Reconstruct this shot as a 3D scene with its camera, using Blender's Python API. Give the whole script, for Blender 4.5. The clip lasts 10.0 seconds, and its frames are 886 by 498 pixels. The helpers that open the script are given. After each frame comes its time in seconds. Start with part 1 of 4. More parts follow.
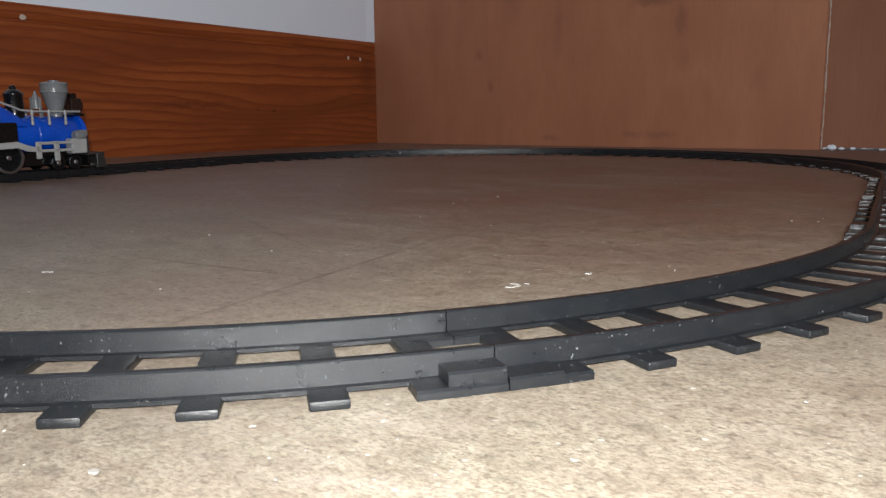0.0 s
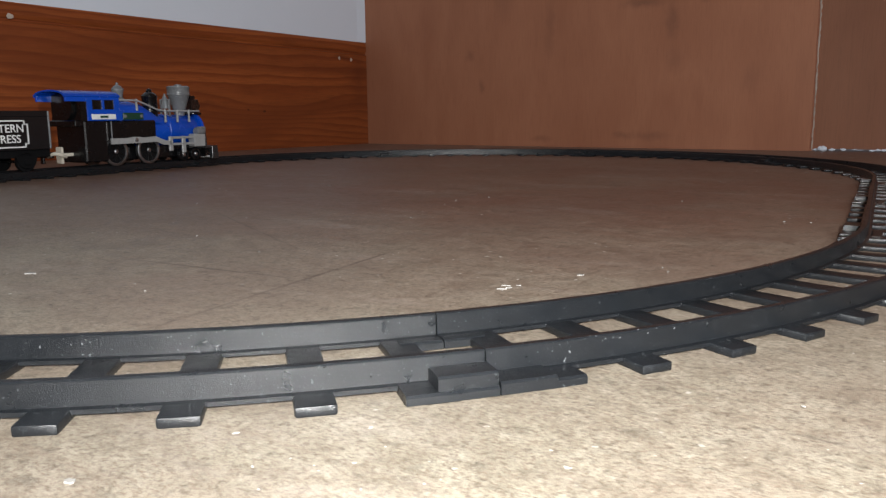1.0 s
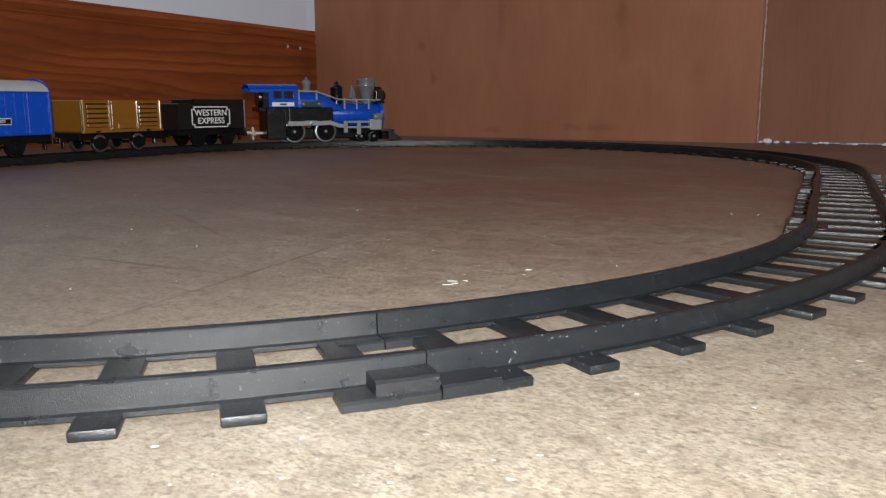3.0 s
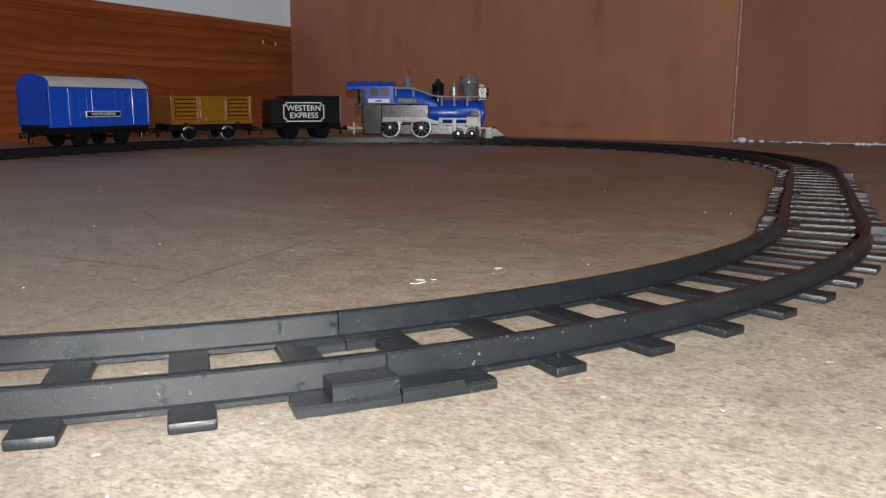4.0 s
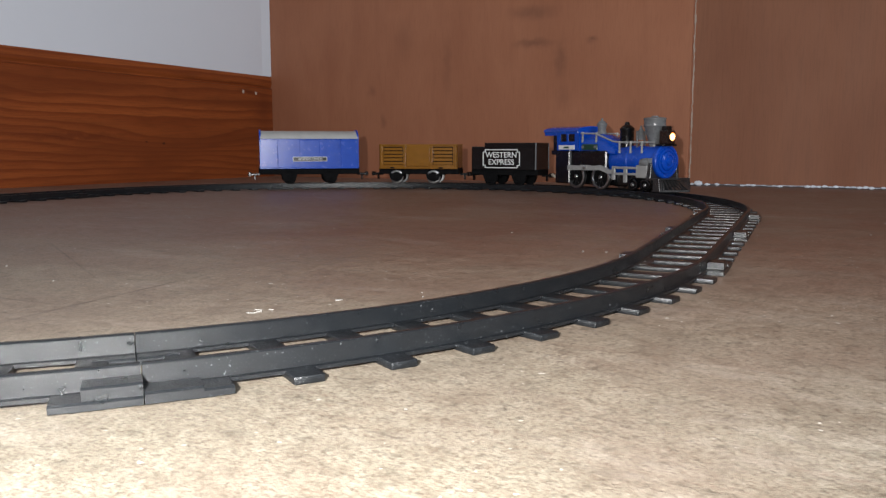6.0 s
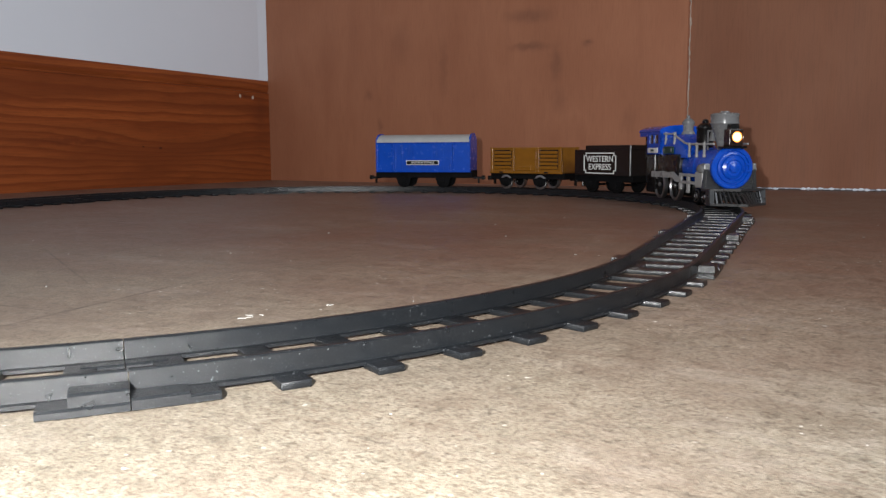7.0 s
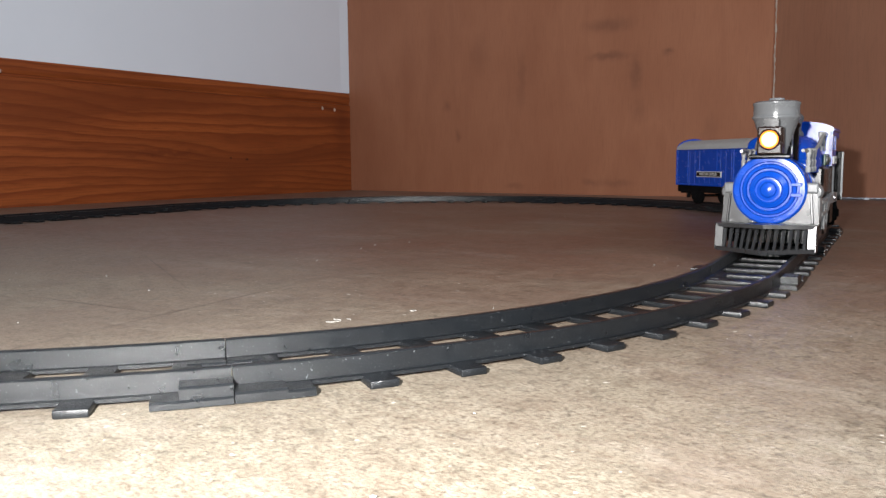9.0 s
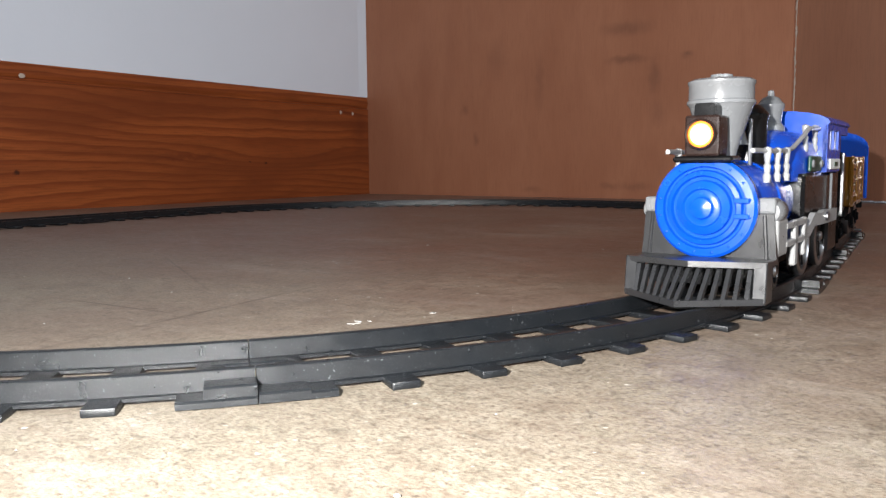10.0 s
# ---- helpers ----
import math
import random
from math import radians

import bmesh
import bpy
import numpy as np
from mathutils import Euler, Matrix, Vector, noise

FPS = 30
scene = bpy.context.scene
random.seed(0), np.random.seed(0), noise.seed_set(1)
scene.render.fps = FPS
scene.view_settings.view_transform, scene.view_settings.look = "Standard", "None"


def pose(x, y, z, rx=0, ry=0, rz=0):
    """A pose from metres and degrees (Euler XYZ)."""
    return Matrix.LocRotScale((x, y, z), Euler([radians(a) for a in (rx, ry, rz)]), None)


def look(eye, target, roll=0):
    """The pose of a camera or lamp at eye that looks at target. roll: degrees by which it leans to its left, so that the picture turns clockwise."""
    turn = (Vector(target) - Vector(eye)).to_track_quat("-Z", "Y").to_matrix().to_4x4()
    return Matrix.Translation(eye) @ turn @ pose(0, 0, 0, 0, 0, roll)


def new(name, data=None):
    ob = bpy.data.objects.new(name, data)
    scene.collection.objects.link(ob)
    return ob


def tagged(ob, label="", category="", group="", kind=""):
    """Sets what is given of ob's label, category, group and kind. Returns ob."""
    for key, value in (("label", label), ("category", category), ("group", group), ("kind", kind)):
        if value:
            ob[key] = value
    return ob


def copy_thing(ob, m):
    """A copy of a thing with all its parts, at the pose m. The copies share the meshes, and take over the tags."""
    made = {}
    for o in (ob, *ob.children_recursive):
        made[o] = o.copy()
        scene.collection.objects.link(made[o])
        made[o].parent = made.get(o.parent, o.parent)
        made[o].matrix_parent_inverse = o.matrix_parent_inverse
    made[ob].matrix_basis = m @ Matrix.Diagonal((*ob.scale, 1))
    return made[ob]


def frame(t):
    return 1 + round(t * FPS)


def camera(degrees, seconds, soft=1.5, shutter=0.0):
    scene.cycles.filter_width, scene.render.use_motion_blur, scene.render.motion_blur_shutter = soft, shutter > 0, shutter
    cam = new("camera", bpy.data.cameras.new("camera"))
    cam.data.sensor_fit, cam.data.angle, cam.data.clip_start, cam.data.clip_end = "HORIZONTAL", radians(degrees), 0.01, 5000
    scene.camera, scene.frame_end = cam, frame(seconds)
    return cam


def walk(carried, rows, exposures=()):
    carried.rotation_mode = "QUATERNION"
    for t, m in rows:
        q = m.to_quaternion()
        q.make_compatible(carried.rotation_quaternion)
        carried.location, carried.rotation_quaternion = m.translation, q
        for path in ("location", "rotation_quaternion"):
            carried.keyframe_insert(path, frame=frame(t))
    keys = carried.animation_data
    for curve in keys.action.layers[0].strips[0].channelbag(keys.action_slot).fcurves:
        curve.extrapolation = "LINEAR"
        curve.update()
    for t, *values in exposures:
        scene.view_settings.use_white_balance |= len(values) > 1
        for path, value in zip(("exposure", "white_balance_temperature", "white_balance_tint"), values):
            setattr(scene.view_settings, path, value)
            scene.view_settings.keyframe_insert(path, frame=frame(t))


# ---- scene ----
PATH = [
    (0, (0.8030, -0.9561, 0.0435), (0.2306, -0.1532, -0.1229), -0.62),
    (0.5, (0.8033, -0.9559, 0.0434), (0.2288, -0.1542, -0.1218), -0.59),
    (1, (0.8014, -0.9534, 0.0430), (0.2376, -0.1442, -0.1223), -0.52),
    (1.5, (0.8007, -0.9511, 0.0430), (0.2464, -0.1359, -0.1247), -0.48),
    (2, (0.8003, -0.9508, 0.0429), (0.2530, -0.1311, -0.1257), -0.37),
    (2.5, (0.7994, -0.9496, 0.0429), (0.2666, -0.1212, -0.1299), -0.31),
    (4, (0.7993, -0.9417, 0.0420), (0.3091, -0.0887, -0.1373), 0.27),
    (4.5, (0.8099, -0.9437, 0.0425), (0.2968, -0.1035, -0.1327), -0.04),
    (5, (0.8214, -0.9428, 0.0424), (0.3041, -0.1006, -0.1092), 0.10),
    (5.5, (0.8441, -0.9421, 0.0440), (0.3266, -0.0973, -0.0921), -0.12),
    (5.7, (0.8490, -0.9407, 0.0437), (0.3443, -0.0871, -0.0857), 0.11),
    (7, (0.8544, -0.9396, 0.0443), (0.3538, -0.0826, -0.0775), -0.28),
    (7.5, (0.8562, -0.9424, 0.0448), (0.3348, -0.0978, -0.0770), -0.71),
    (8, (0.8573, -0.9442, 0.0454), (0.3131, -0.1136, -0.0730), -0.91),
    (8.5, (0.8574, -0.9454, 0.0453), (0.2903, -0.1299, -0.0698), -0.97),
    (9, (0.8572, -0.9466, 0.0448), (0.2767, -0.1397, -0.0643), -0.49),
    (9.5, (0.8573, -0.9467, 0.0446), (0.2677, -0.1464, -0.0642), -0.93),
    (10, (0.8571, -0.9480, 0.0446), (0.2593, -0.1531, -0.0597), -0.54),
]
cam = camera(57.75, 10.0, 1.35)
walk(cam, [(t, look(eye, target, roll)) for t, eye, target, roll in PATH],
     exposures=[(0, 0.02), (4.0, 0.0), (4.5, -0.06), (5.5, 0.25), (8.0, 0.28), (10, 0.35)])

# ---- light ----
world = bpy.data.worlds.new("dim_daylight")
scene.world = world
world.use_nodes = True
world.node_tree.nodes["Background"].inputs[0].default_value = (0.72, 0.84, 1.0, 1)
world.node_tree.nodes["Background"].inputs[1].default_value = 0.25

# the phone's own torch, beside its lens
torch_data = bpy.data.lights.new("phone_torch", "SPOT")
torch_data.energy = 9.2
torch_data.color = (1.0, 0.99, 0.98)
torch_data.shadow_soft_size = 0.004
torch_data.spot_size, torch_data.spot_blend = radians(140), 1.0
torch = new("phone_torch", torch_data)
torch.matrix_world = look((0.838, -0.985, 0.072), (0.32, -0.13, 0.10))

# soft daylight-coloured lamp added to brighten the room; its east opening is made up
fill_data = bpy.data.lights.new("added_fill_light", "AREA")
fill_data.shape, fill_data.size, fill_data.size_y = "RECTANGLE", 1.3, 0.86
fill_data.energy = 19.5
fill_data.color = (0.86, 0.93, 1.0)
fill_lamp = new("added_fill_light", fill_data)
fill_lamp.matrix_world = look((2.22, -1.50, 1.10), (0.0, -1.10, 0.60))


# ---- materials ----
class Nodes:
    """Short forms for building a node material."""

    def __init__(self, name):
        self.mat = bpy.data.materials.new(name)
        self.mat.use_nodes = True
        self.tree = self.mat.node_tree
        self.bsdf = self.tree.nodes["Principled BSDF"]
        self.coord = self.tree.nodes.new("ShaderNodeTexCoord").outputs["Object"]

    def put(self, socket, value):
        if isinstance(value, bpy.types.NodeSocket):
            self.tree.links.new(value, socket)
        elif isinstance(value, (tuple, list)) and len(value) == 3 and socket.type == "RGBA":
            socket.default_value = (*value, 1)
        else:
            socket.default_value = value

    def set(self, **values):
        for key, value in values.items():
            self.put(self.bsdf.inputs[key.replace("_", " ")], value)
        return self.mat

    def scaled(self, scale, turn=(0, 0, 0), shift=(0, 0, 0), vector=None):
        n = self.tree.nodes.new("ShaderNodeMapping")
        self.put(n.inputs["Vector"], vector or self.coord)
        n.inputs["Scale"].default_value = scale
        n.inputs["Rotation"].default_value = turn
        n.inputs["Location"].default_value = shift
        return n.outputs[0]

    def noise(self, scale, detail=4.0, rough=0.55, vector=None, distort=0.0):
        n = self.tree.nodes.new("ShaderNodeTexNoise")
        self.put(n.inputs["Vector"], vector or self.coord)
        n.inputs["Scale"].default_value = scale
        n.inputs["Detail"].default_value = detail
        n.inputs["Roughness"].default_value = rough
        n.inputs["Distortion"].default_value = distort
        return n.outputs["Fac"]

    def wave(self, scale, distort, detail, vector, direction="Z", detail_scale=1.0):
        n = self.tree.nodes.new("ShaderNodeTexWave")
        n.bands_direction = direction
        self.put(n.inputs["Vector"], vector)
        n.inputs["Scale"].default_value = scale
        n.inputs["Distortion"].default_value = distort
        n.inputs["Detail"].default_value = detail
        n.inputs["Detail Scale"].default_value = detail_scale
        return n.outputs["Fac"]

    def ramp(self, fac, *stops):
        n = self.tree.nodes.new("ShaderNodeValToRGB")
        self.put(n.inputs["Fac"], fac)
        e = n.color_ramp.elements
        while len(e) < len(stops):
            e.new(0.5)
        for item, (at, colour) in zip(e, stops):
            item.position = at
            item.color = (*colour, 1) if isinstance(colour, tuple) else (colour, colour, colour, 1)
        return n.outputs["Color"]

    def mix(self, fac, a, b, blend="MIX"):
        n = self.tree.nodes.new("ShaderNodeMix")
        n.data_type, n.blend_type = "RGBA", blend
        self.put(n.inputs["Factor"], fac)
        self.put(n.inputs[6], a)
        self.put(n.inputs[7], b)
        return n.outputs[2]

    def math(self, op, a, b=0.0, c=0.0):
        n = self.tree.nodes.new("ShaderNodeMath")
        n.operation = op
        for socket, value in zip(n.inputs, (a, b, c)):
            self.put(socket, value)
        return n.outputs[0]

    def spot(self, at, size, soft=0.5):
        """1 in a soft-edged ellipsoid with an uneven outline, 0 outside."""
        n = self.tree.nodes.new("ShaderNodeVectorMath")
        n.operation = "SUBTRACT"
        self.put(n.inputs[0], self.wobble())
        n.inputs[1].default_value = at
        m = self.tree.nodes.new("ShaderNodeVectorMath")
        m.operation = "DIVIDE"
        self.put(m.inputs[0], n.outputs[0])
        m.inputs[1].default_value = size
        d = self.tree.nodes.new("ShaderNodeVectorMath")
        d.operation = "LENGTH"
        self.put(d.inputs[0], m.outputs[0])
        r = self.tree.nodes.new("ShaderNodeMapRange")
        r.interpolation_type = "SMOOTHSTEP"
        self.put(r.inputs["Value"], d.outputs["Value"])
        r.inputs["From Min"].default_value = 1.0
        r.inputs["From Max"].default_value = 1.0 - soft
        return r.outputs["Result"]

    def wobble(self):
        if not hasattr(self, "wob"):
            n = self.tree.nodes.new("ShaderNodeTexNoise")
            self.put(n.inputs["Vector"], self.coord)
            n.inputs["Scale"].default_value = 70
            n.inputs["Detail"].default_value = 3
            s = self.tree.nodes.new("ShaderNodeVectorMath")
            s.operation = "MULTIPLY_ADD"
            self.put(s.inputs[0], n.outputs["Color"])
            s.inputs[1].default_value = (0.014, 0.014, 0.014)
            a = self.tree.nodes.new("ShaderNodeVectorMath")
            a.operation = "SUBTRACT"
            self.put(a.inputs[0], self.coord)
            a.inputs[1].default_value = (0.007, 0.007, 0.007)
            self.put(s.inputs[2], a.outputs[0])
            self.wob = s.outputs[0]
        return self.wob

    def bump(self, height, distance, strength=0.6):
        n = self.tree.nodes.new("ShaderNodeBump")
        self.put(n.inputs["Height"], height)
        n.inputs["Distance"].default_value = distance
        n.inputs["Strength"].default_value = strength
        self.put(self.bsdf.inputs["Normal"], n.outputs[0])


def floor_material():
    n = Nodes("worn_hardboard")
    fibre = n.noise(900, 5, 0.7, n.scaled((1, 1.9, 1), (0, 0, 0.6)))
    blotch = n.noise(115, 7, 0.72, distort=0.5)
    big = n.noise(7, 4, 0.6)
    fleck = n.noise(330, 4, 0.7, n.scaled((1, 1.25, 1), (0, 0, 0.6)))
    col = n.ramp(blotch, (0.30, (0.19, 0.165, 0.125)), (0.50, (0.288, 0.260, 0.199)), (0.72, (0.358, 0.330, 0.262)))
    col = n.mix(n.ramp(fibre, (0.38, 0.85), (0.54, 0.0)), col, (0.15, 0.112, 0.080))
    col = n.mix(n.ramp(fleck, (0.54, 0.0), (0.72, 0.35)), col, (0.46, 0.42, 0.345))
    col = n.mix(n.ramp(fleck, (0.30, 0.7), (0.42, 0.0)), col, (0.15, 0.112, 0.080))
    patch = n.noise(26, 6, 0.68, n.scaled((1, 1.5, 1), (0, 0, 0.4)), distort=0.8)
    col = n.mix(n.ramp(patch, (0.34, 0.4), (0.54, 0.0)), col, (0.160, 0.128, 0.098))
    col = n.mix(n.ramp(big, (0.34, 0.6), (0.56, 0.0)), col, (0.205, 0.150, 0.116))
    # reddish tint over the far floor, fading unevenly towards the near side
    far_tint = n.math("MULTIPLY", n.spot((0.55, -0.24, 0), (0.95, 0.66, 1.0), 0.5), n.ramp(n.noise(16, 6, 0.7, distort=0.6), (0.32, 0.62), (0.62, 1.0)))
    col = n.mix(far_tint, col, n.mix(1.0, col, (0.92, 0.55, 0.49), "MULTIPLY"))
    grit = n.noise(620, 2, 0.6)
    col = n.mix(n.ramp(grit, (0.33, 0.55), (0.42, 0.0)), col, (0.10, 0.075, 0.058))
    mottle = n.noise(760, 4, 0.75, n.scaled((1, 1.1, 1)))
    col = n.mix(0.48, col, n.ramp(mottle, (0.33, 0.22), (0.46, 0.80), (0.56, 1.0), (0.70, 1.0)), "MULTIPLY")
    col = n.mix(n.ramp(mottle, (0.57, 0.0), (0.72, 0.3)), col, (0.48, 0.445, 0.375))
    worn = n.noise(230, 5, 0.72, n.scaled((1, 1.2, 1), shift=(0.4, 0.9, 0)), distort=0.4)
    col = n.mix(0.55, col, n.ramp(worn, (0.34, 0.40), (0.47, 0.95), (0.60, 1.0), (0.68, 1.0)), "MULTIPLY")
    # grey scuffs and dust
    scuff = n.math("MULTIPLY", n.ramp(n.noise(9, 5, 0.7, n.scaled((1, 2.6, 1), (0, 0, -0.5), (0.3, 0.1, 0))), (0.54, 0.0), (0.72, 0.4)), n.ramp(n.noise(260, 3), (0.4, 0.2), (0.65, 1.0)))
    col = n.mix(scuff, col, (0.46, 0.40, 0.35))
    # long drag marks
    for at, turn, wide in ((0.0, 0.92, 0.9), (0.0, -0.35, 0.5)):
        streak = n.noise(1.0, 2, 0.5, n.scaled((6, 220, 1), (0, 0, turn), (at, 3.1 * wide, 0)))
        col = n.mix(n.ramp(streak, (0.64, 0.0), (0.74, 0.28)), col, (0.16, 0.11, 0.08))
    # specks of white plaster dust
    dust = n.ramp(n.noise(520, 1, 0.4), (0.745, 0.0), (0.77, 1.0))
    col = n.mix(n.math("MULTIPLY", dust, n.ramp(n.noise(14, 2), (0.45, 0.0), (0.6, 0.9))), col, (0.75, 0.72, 0.66))
    for at, size, turn in (((0.650, -0.795), (0.0010, 0.085), 0.16), ((0.617, -0.806), (0.045, 0.0008), 0.09), ((0.560, -0.740), (0.0006, 0.09), 1.1), ((0.655, -0.690), (0.0005, 0.05), -0.5)):
        line = n.tree.nodes.new("ShaderNodeVectorMath")
        line.operation = "LENGTH"
        c, k = math.cos(turn), math.sin(turn)
        n.put(line.inputs[0], n.scaled((1 / size[0], 1 / size[1], 0), (0, 0, 0), (0, 0, 0), n.scaled((1, 1, 1), (0, 0, -turn), (-(at[0] * c + at[1] * k), at[0] * k - at[1] * c, 0))))
        col = n.mix(n.math("MULTIPLY", n.ramp(line.outputs["Value"], (0.3, 0.75), (1.0, 0.0)), n.ramp(n.noise(60, 2), (0.35, 0.35), (0.55, 1.0))), col, (0.075, 0.052, 0.04))
    n.bump(n.mix(0.5, fibre, fleck), 0.00032, 0.6)
    return n.set(Base_Color=col, Roughness=n.ramp(blotch, (0.3, 0.38), (0.7, 0.55)), Specular_IOR_Level=0.3)


def ply_material(name, dark):
    n = Nodes(name)
    grain = n.noise(1.0, 6, 0.62, n.scaled((48, 48, 5)), distort=0.3)
    fine = n.noise(1.0, 5, 0.7, n.scaled((900, 900, 40)))
    broad = n.noise(1.0, 3, 0.5, n.scaled((9, 9, 4), shift=(2.3, 0, 1.1)))
    a, b, c = (0.330, 0.128, 0.067), (0.385, 0.158, 0.085), (0.255, 0.095, 0.048)
    a, b, c = [tuple(v * dark for v in k) for k in (a, b, c)]
    col = n.ramp(broad, (0.3, a), (0.55, b), (0.72, a))
    col = n.mix(n.ramp(grain, (0.30, 0.22), (0.50, 0.0)), col, c)
    col = n.mix(n.ramp(fine, (0.38, 0.16), (0.52, 0.0)), col, tuple(v * 0.6 for v in c))
    if dark == 1.0:
        # stains and knots of this sheet
        for x, z, w, h, f in ((0.432, 0.172, 0.034, 0.007, 0.75), (0.468, 0.150, 0.010, 0.030, 0.6), (0.508, 0.172, 0.009, 0.006, 0.8), (0.472, 0.105, 0.012, 0.02, 0.35),
                              (0.308, 0.150, 0.008, 0.05, 0.35), (0.185, 0.123, 0.008, 0.012, 0.5), (0.204, 0.080, 0.006, 0.012, 0.55), (0.444, 0.015, 0.03, 0.007, 0.5),
                              (0.409, 0.016, 0.016, 0.005, 0.5), (0.296, 0.010, 0.02, 0.006, 0.45), (0.24, 0.19, 0.02, 0.03, 0.3), (0.56, 0.08, 0.012, 0.02, 0.3), (0.43, 0.21, 0.04, 0.012, 0.6)):
            col = n.mix(n.math("MULTIPLY", n.spot((x, 0, z), (w * 1.15, 1.0, h * 1.15), 0.95), f * 0.75), col, (0.15, 0.066, 0.040))
    n.bump(grain, 0.0003, 0.2)
    return n.set(Base_Color=col, Roughness=n.ramp(grain, (0.3, 0.5), (0.7, 0.66)), Specular_IOR_Level=0.3)


def pine_material():
    n = Nodes("varnished_pine")
    # growth rings: long bands that wander, and close into loops round an eye
    eye = n.tree.nodes.new("ShaderNodeVectorMath")
    eye.operation = "LENGTH"
    n.put(eye.inputs[0], n.scaled((0, 1 / 0.15, 1 / 0.024), shift=(0, 0.19 / 0.15, -0.057 / 0.024)))
    lens = n.tree.nodes.new("ShaderNodeMapRange")
    lens.interpolation_type = "SMOOTHSTEP"
    n.put(lens.inputs["Value"], eye.outputs["Value"])
    lens.inputs["From Min"].default_value, lens.inputs["From Max"].default_value = 1.3, 0.0
    warp = n.math("ADD", n.noise(1.0, 1.5, 0.4, n.scaled((3, 2.0, 9), shift=(0, 0.7, 0.2))), n.math("MULTIPLY", lens.outputs["Result"], 0.24))
    small = n.noise(1.0, 2, 0.5, n.scaled((3, 14, 30)))
    height = n.tree.nodes.new("ShaderNodeSeparateXYZ")
    n.put(height.inputs[0], n.coord)
    rings = n.math("ADD", n.math("ADD", n.math("MULTIPLY", height.outputs["Z"], 105.0), n.math("MULTIPLY", warp, 7.5)), n.math("MULTIPLY", small, 0.7))
    band = n.math("FRACT", rings)
    col = n.ramp(band, (0.0, (0.330, 0.084, 0.020)), (0.45, (0.305, 0.073, 0.017)), (0.80, (0.215, 0.045, 0.010)), (0.90, (0.195, 0.042, 0.010)), (1.0, (0.330, 0.084, 0.020)))
    wide = n.noise(1.0, 3, 0.55, n.scaled((2, 2.4, 20), shift=(0, 0.2, 0.4)), distort=0.6)
    col = n.mix(n.ramp(wide, (0.38, 0.75), (0.60, 0.0)), col, (0.165, 0.036, 0.009))
    fine = n.noise(1.0, 4, 0.7, n.scaled((60, 28, 700)))
    col = n.mix(n.ramp(fine, (0.36, 0.4), (0.54, 0.0)), col, (0.11, 0.027, 0.008))
    for y, z, w, h, f in ((-0.335, 0.057, 0.10, 0.007, 0.6), (-0.02, 0.10, 0.03, 0.05, 0.5), (-0.05, 0.125, 0.03, 0.006, 0.6)):
        col = n.mix(n.math("MULTIPLY", n.spot((0, y, z), (1.0, w, h), 1.0), f), col, (0.11, 0.022, 0.007))
    for y, z, w, h in ((-0.210, 0.050, 0.004, 0.003), (-0.235, 0.052, 0.003, 0.002), (-0.545, 0.04, 0.005, 0.004)):
        col = n.mix(n.spot((0, y, z), (1.0, w, h), 0.7), col, (0.06, 0.016, 0.006))
    n.bump(fine, 0.0003, 0.25)
    return n.set(Base_Color=col, Roughness=n.ramp(fine, (0.3, 0.38), (0.7, 0.52)), Coat_Weight=0.12, Coat_Roughness=0.25, Specular_IOR_Level=0.35)


def plaster_material(name="white_plaster", tone=(0.74, 0.78, 0.85)):
    n = Nodes(name)
    soft = n.noise(3.0, 4, 0.6)
    fine = n.noise(180, 4, 0.6)
    col = n.mix(n.ramp(soft, (0.35, 0.0), (0.7, 0.6)), tone, tuple(v * 0.92 for v in tone))
    n.bump(n.mix(0.4, fine, n.noise(25, 3)), 0.0006, 0.4)
    return n.set(Base_Color=col, Roughness=0.75)


def plastic(name, colour, rough, grain=900, depth=0.00012, wear=(0.5, 0.5, 0.5), wear_amount=0.0, spec=0.5):
    n = Nodes(name)
    g = n.noise(grain, 3, 0.6)
    col = n.mix(n.ramp(n.noise(130, 4), (0.35, 0.0), (0.75, 0.5)), colour, tuple(v * 0.72 for v in colour))
    if wear_amount:
        col = n.mix(n.math("MULTIPLY", n.ramp(n.noise(3400, 2, 0.5), (0.60, 0.0), (0.72, 1.0)), wear_amount), col, wear)
        specks = n.math("MULTIPLY", n.ramp(n.noise(1500, 1, 0.4), (0.70, 0.0), (0.76, 0.3)), n.ramp(n.noise(45, 2), (0.42, 0.1), (0.62, 1.0)))
        col = n.mix(specks, col, wear)
    n.bump(g, depth, 0.5)
    return n.set(Base_Color=col, Roughness=n.ramp(n.noise(220, 3), (0.3, rough * 0.85), (0.7, min(1.0, rough * 1.2))), Specular_IOR_Level=spec)


M_FLOOR = floor_material()
M_PLY = ply_material("reddish_plywood", 1.0)
M_PLY_DARK = ply_material("darker_plywood", 0.68)
M_PINE = pine_material()
M_WALL = plaster_material()
# for the unseen walls and ceiling; kept dull to cut bounced light
M_ROOM = plaster_material("dull_plaster", (0.22, 0.215, 0.205))
M_PLASTER = plaster_material("plaster_crumb")
M_TRACK = plastic("dusty_black_track", (0.0065, 0.0078, 0.0094), 0.31, 5600, 0.00016, (0.30, 0.32, 0.34), 0.05, 0.44)
M_POLISHED = plastic("polished_black_plastic", (0.010, 0.010, 0.011), 0.13, 300, 0.000012, spec=0.5)
M_BLACK = plastic("black_plastic", (0.005, 0.005, 0.0055), 0.24, 500, 0.00004)
M_MATTE = plastic("matte_black_plastic", (0.006, 0.006, 0.0065), 0.8, 500, 0.00004, spec=0.08)
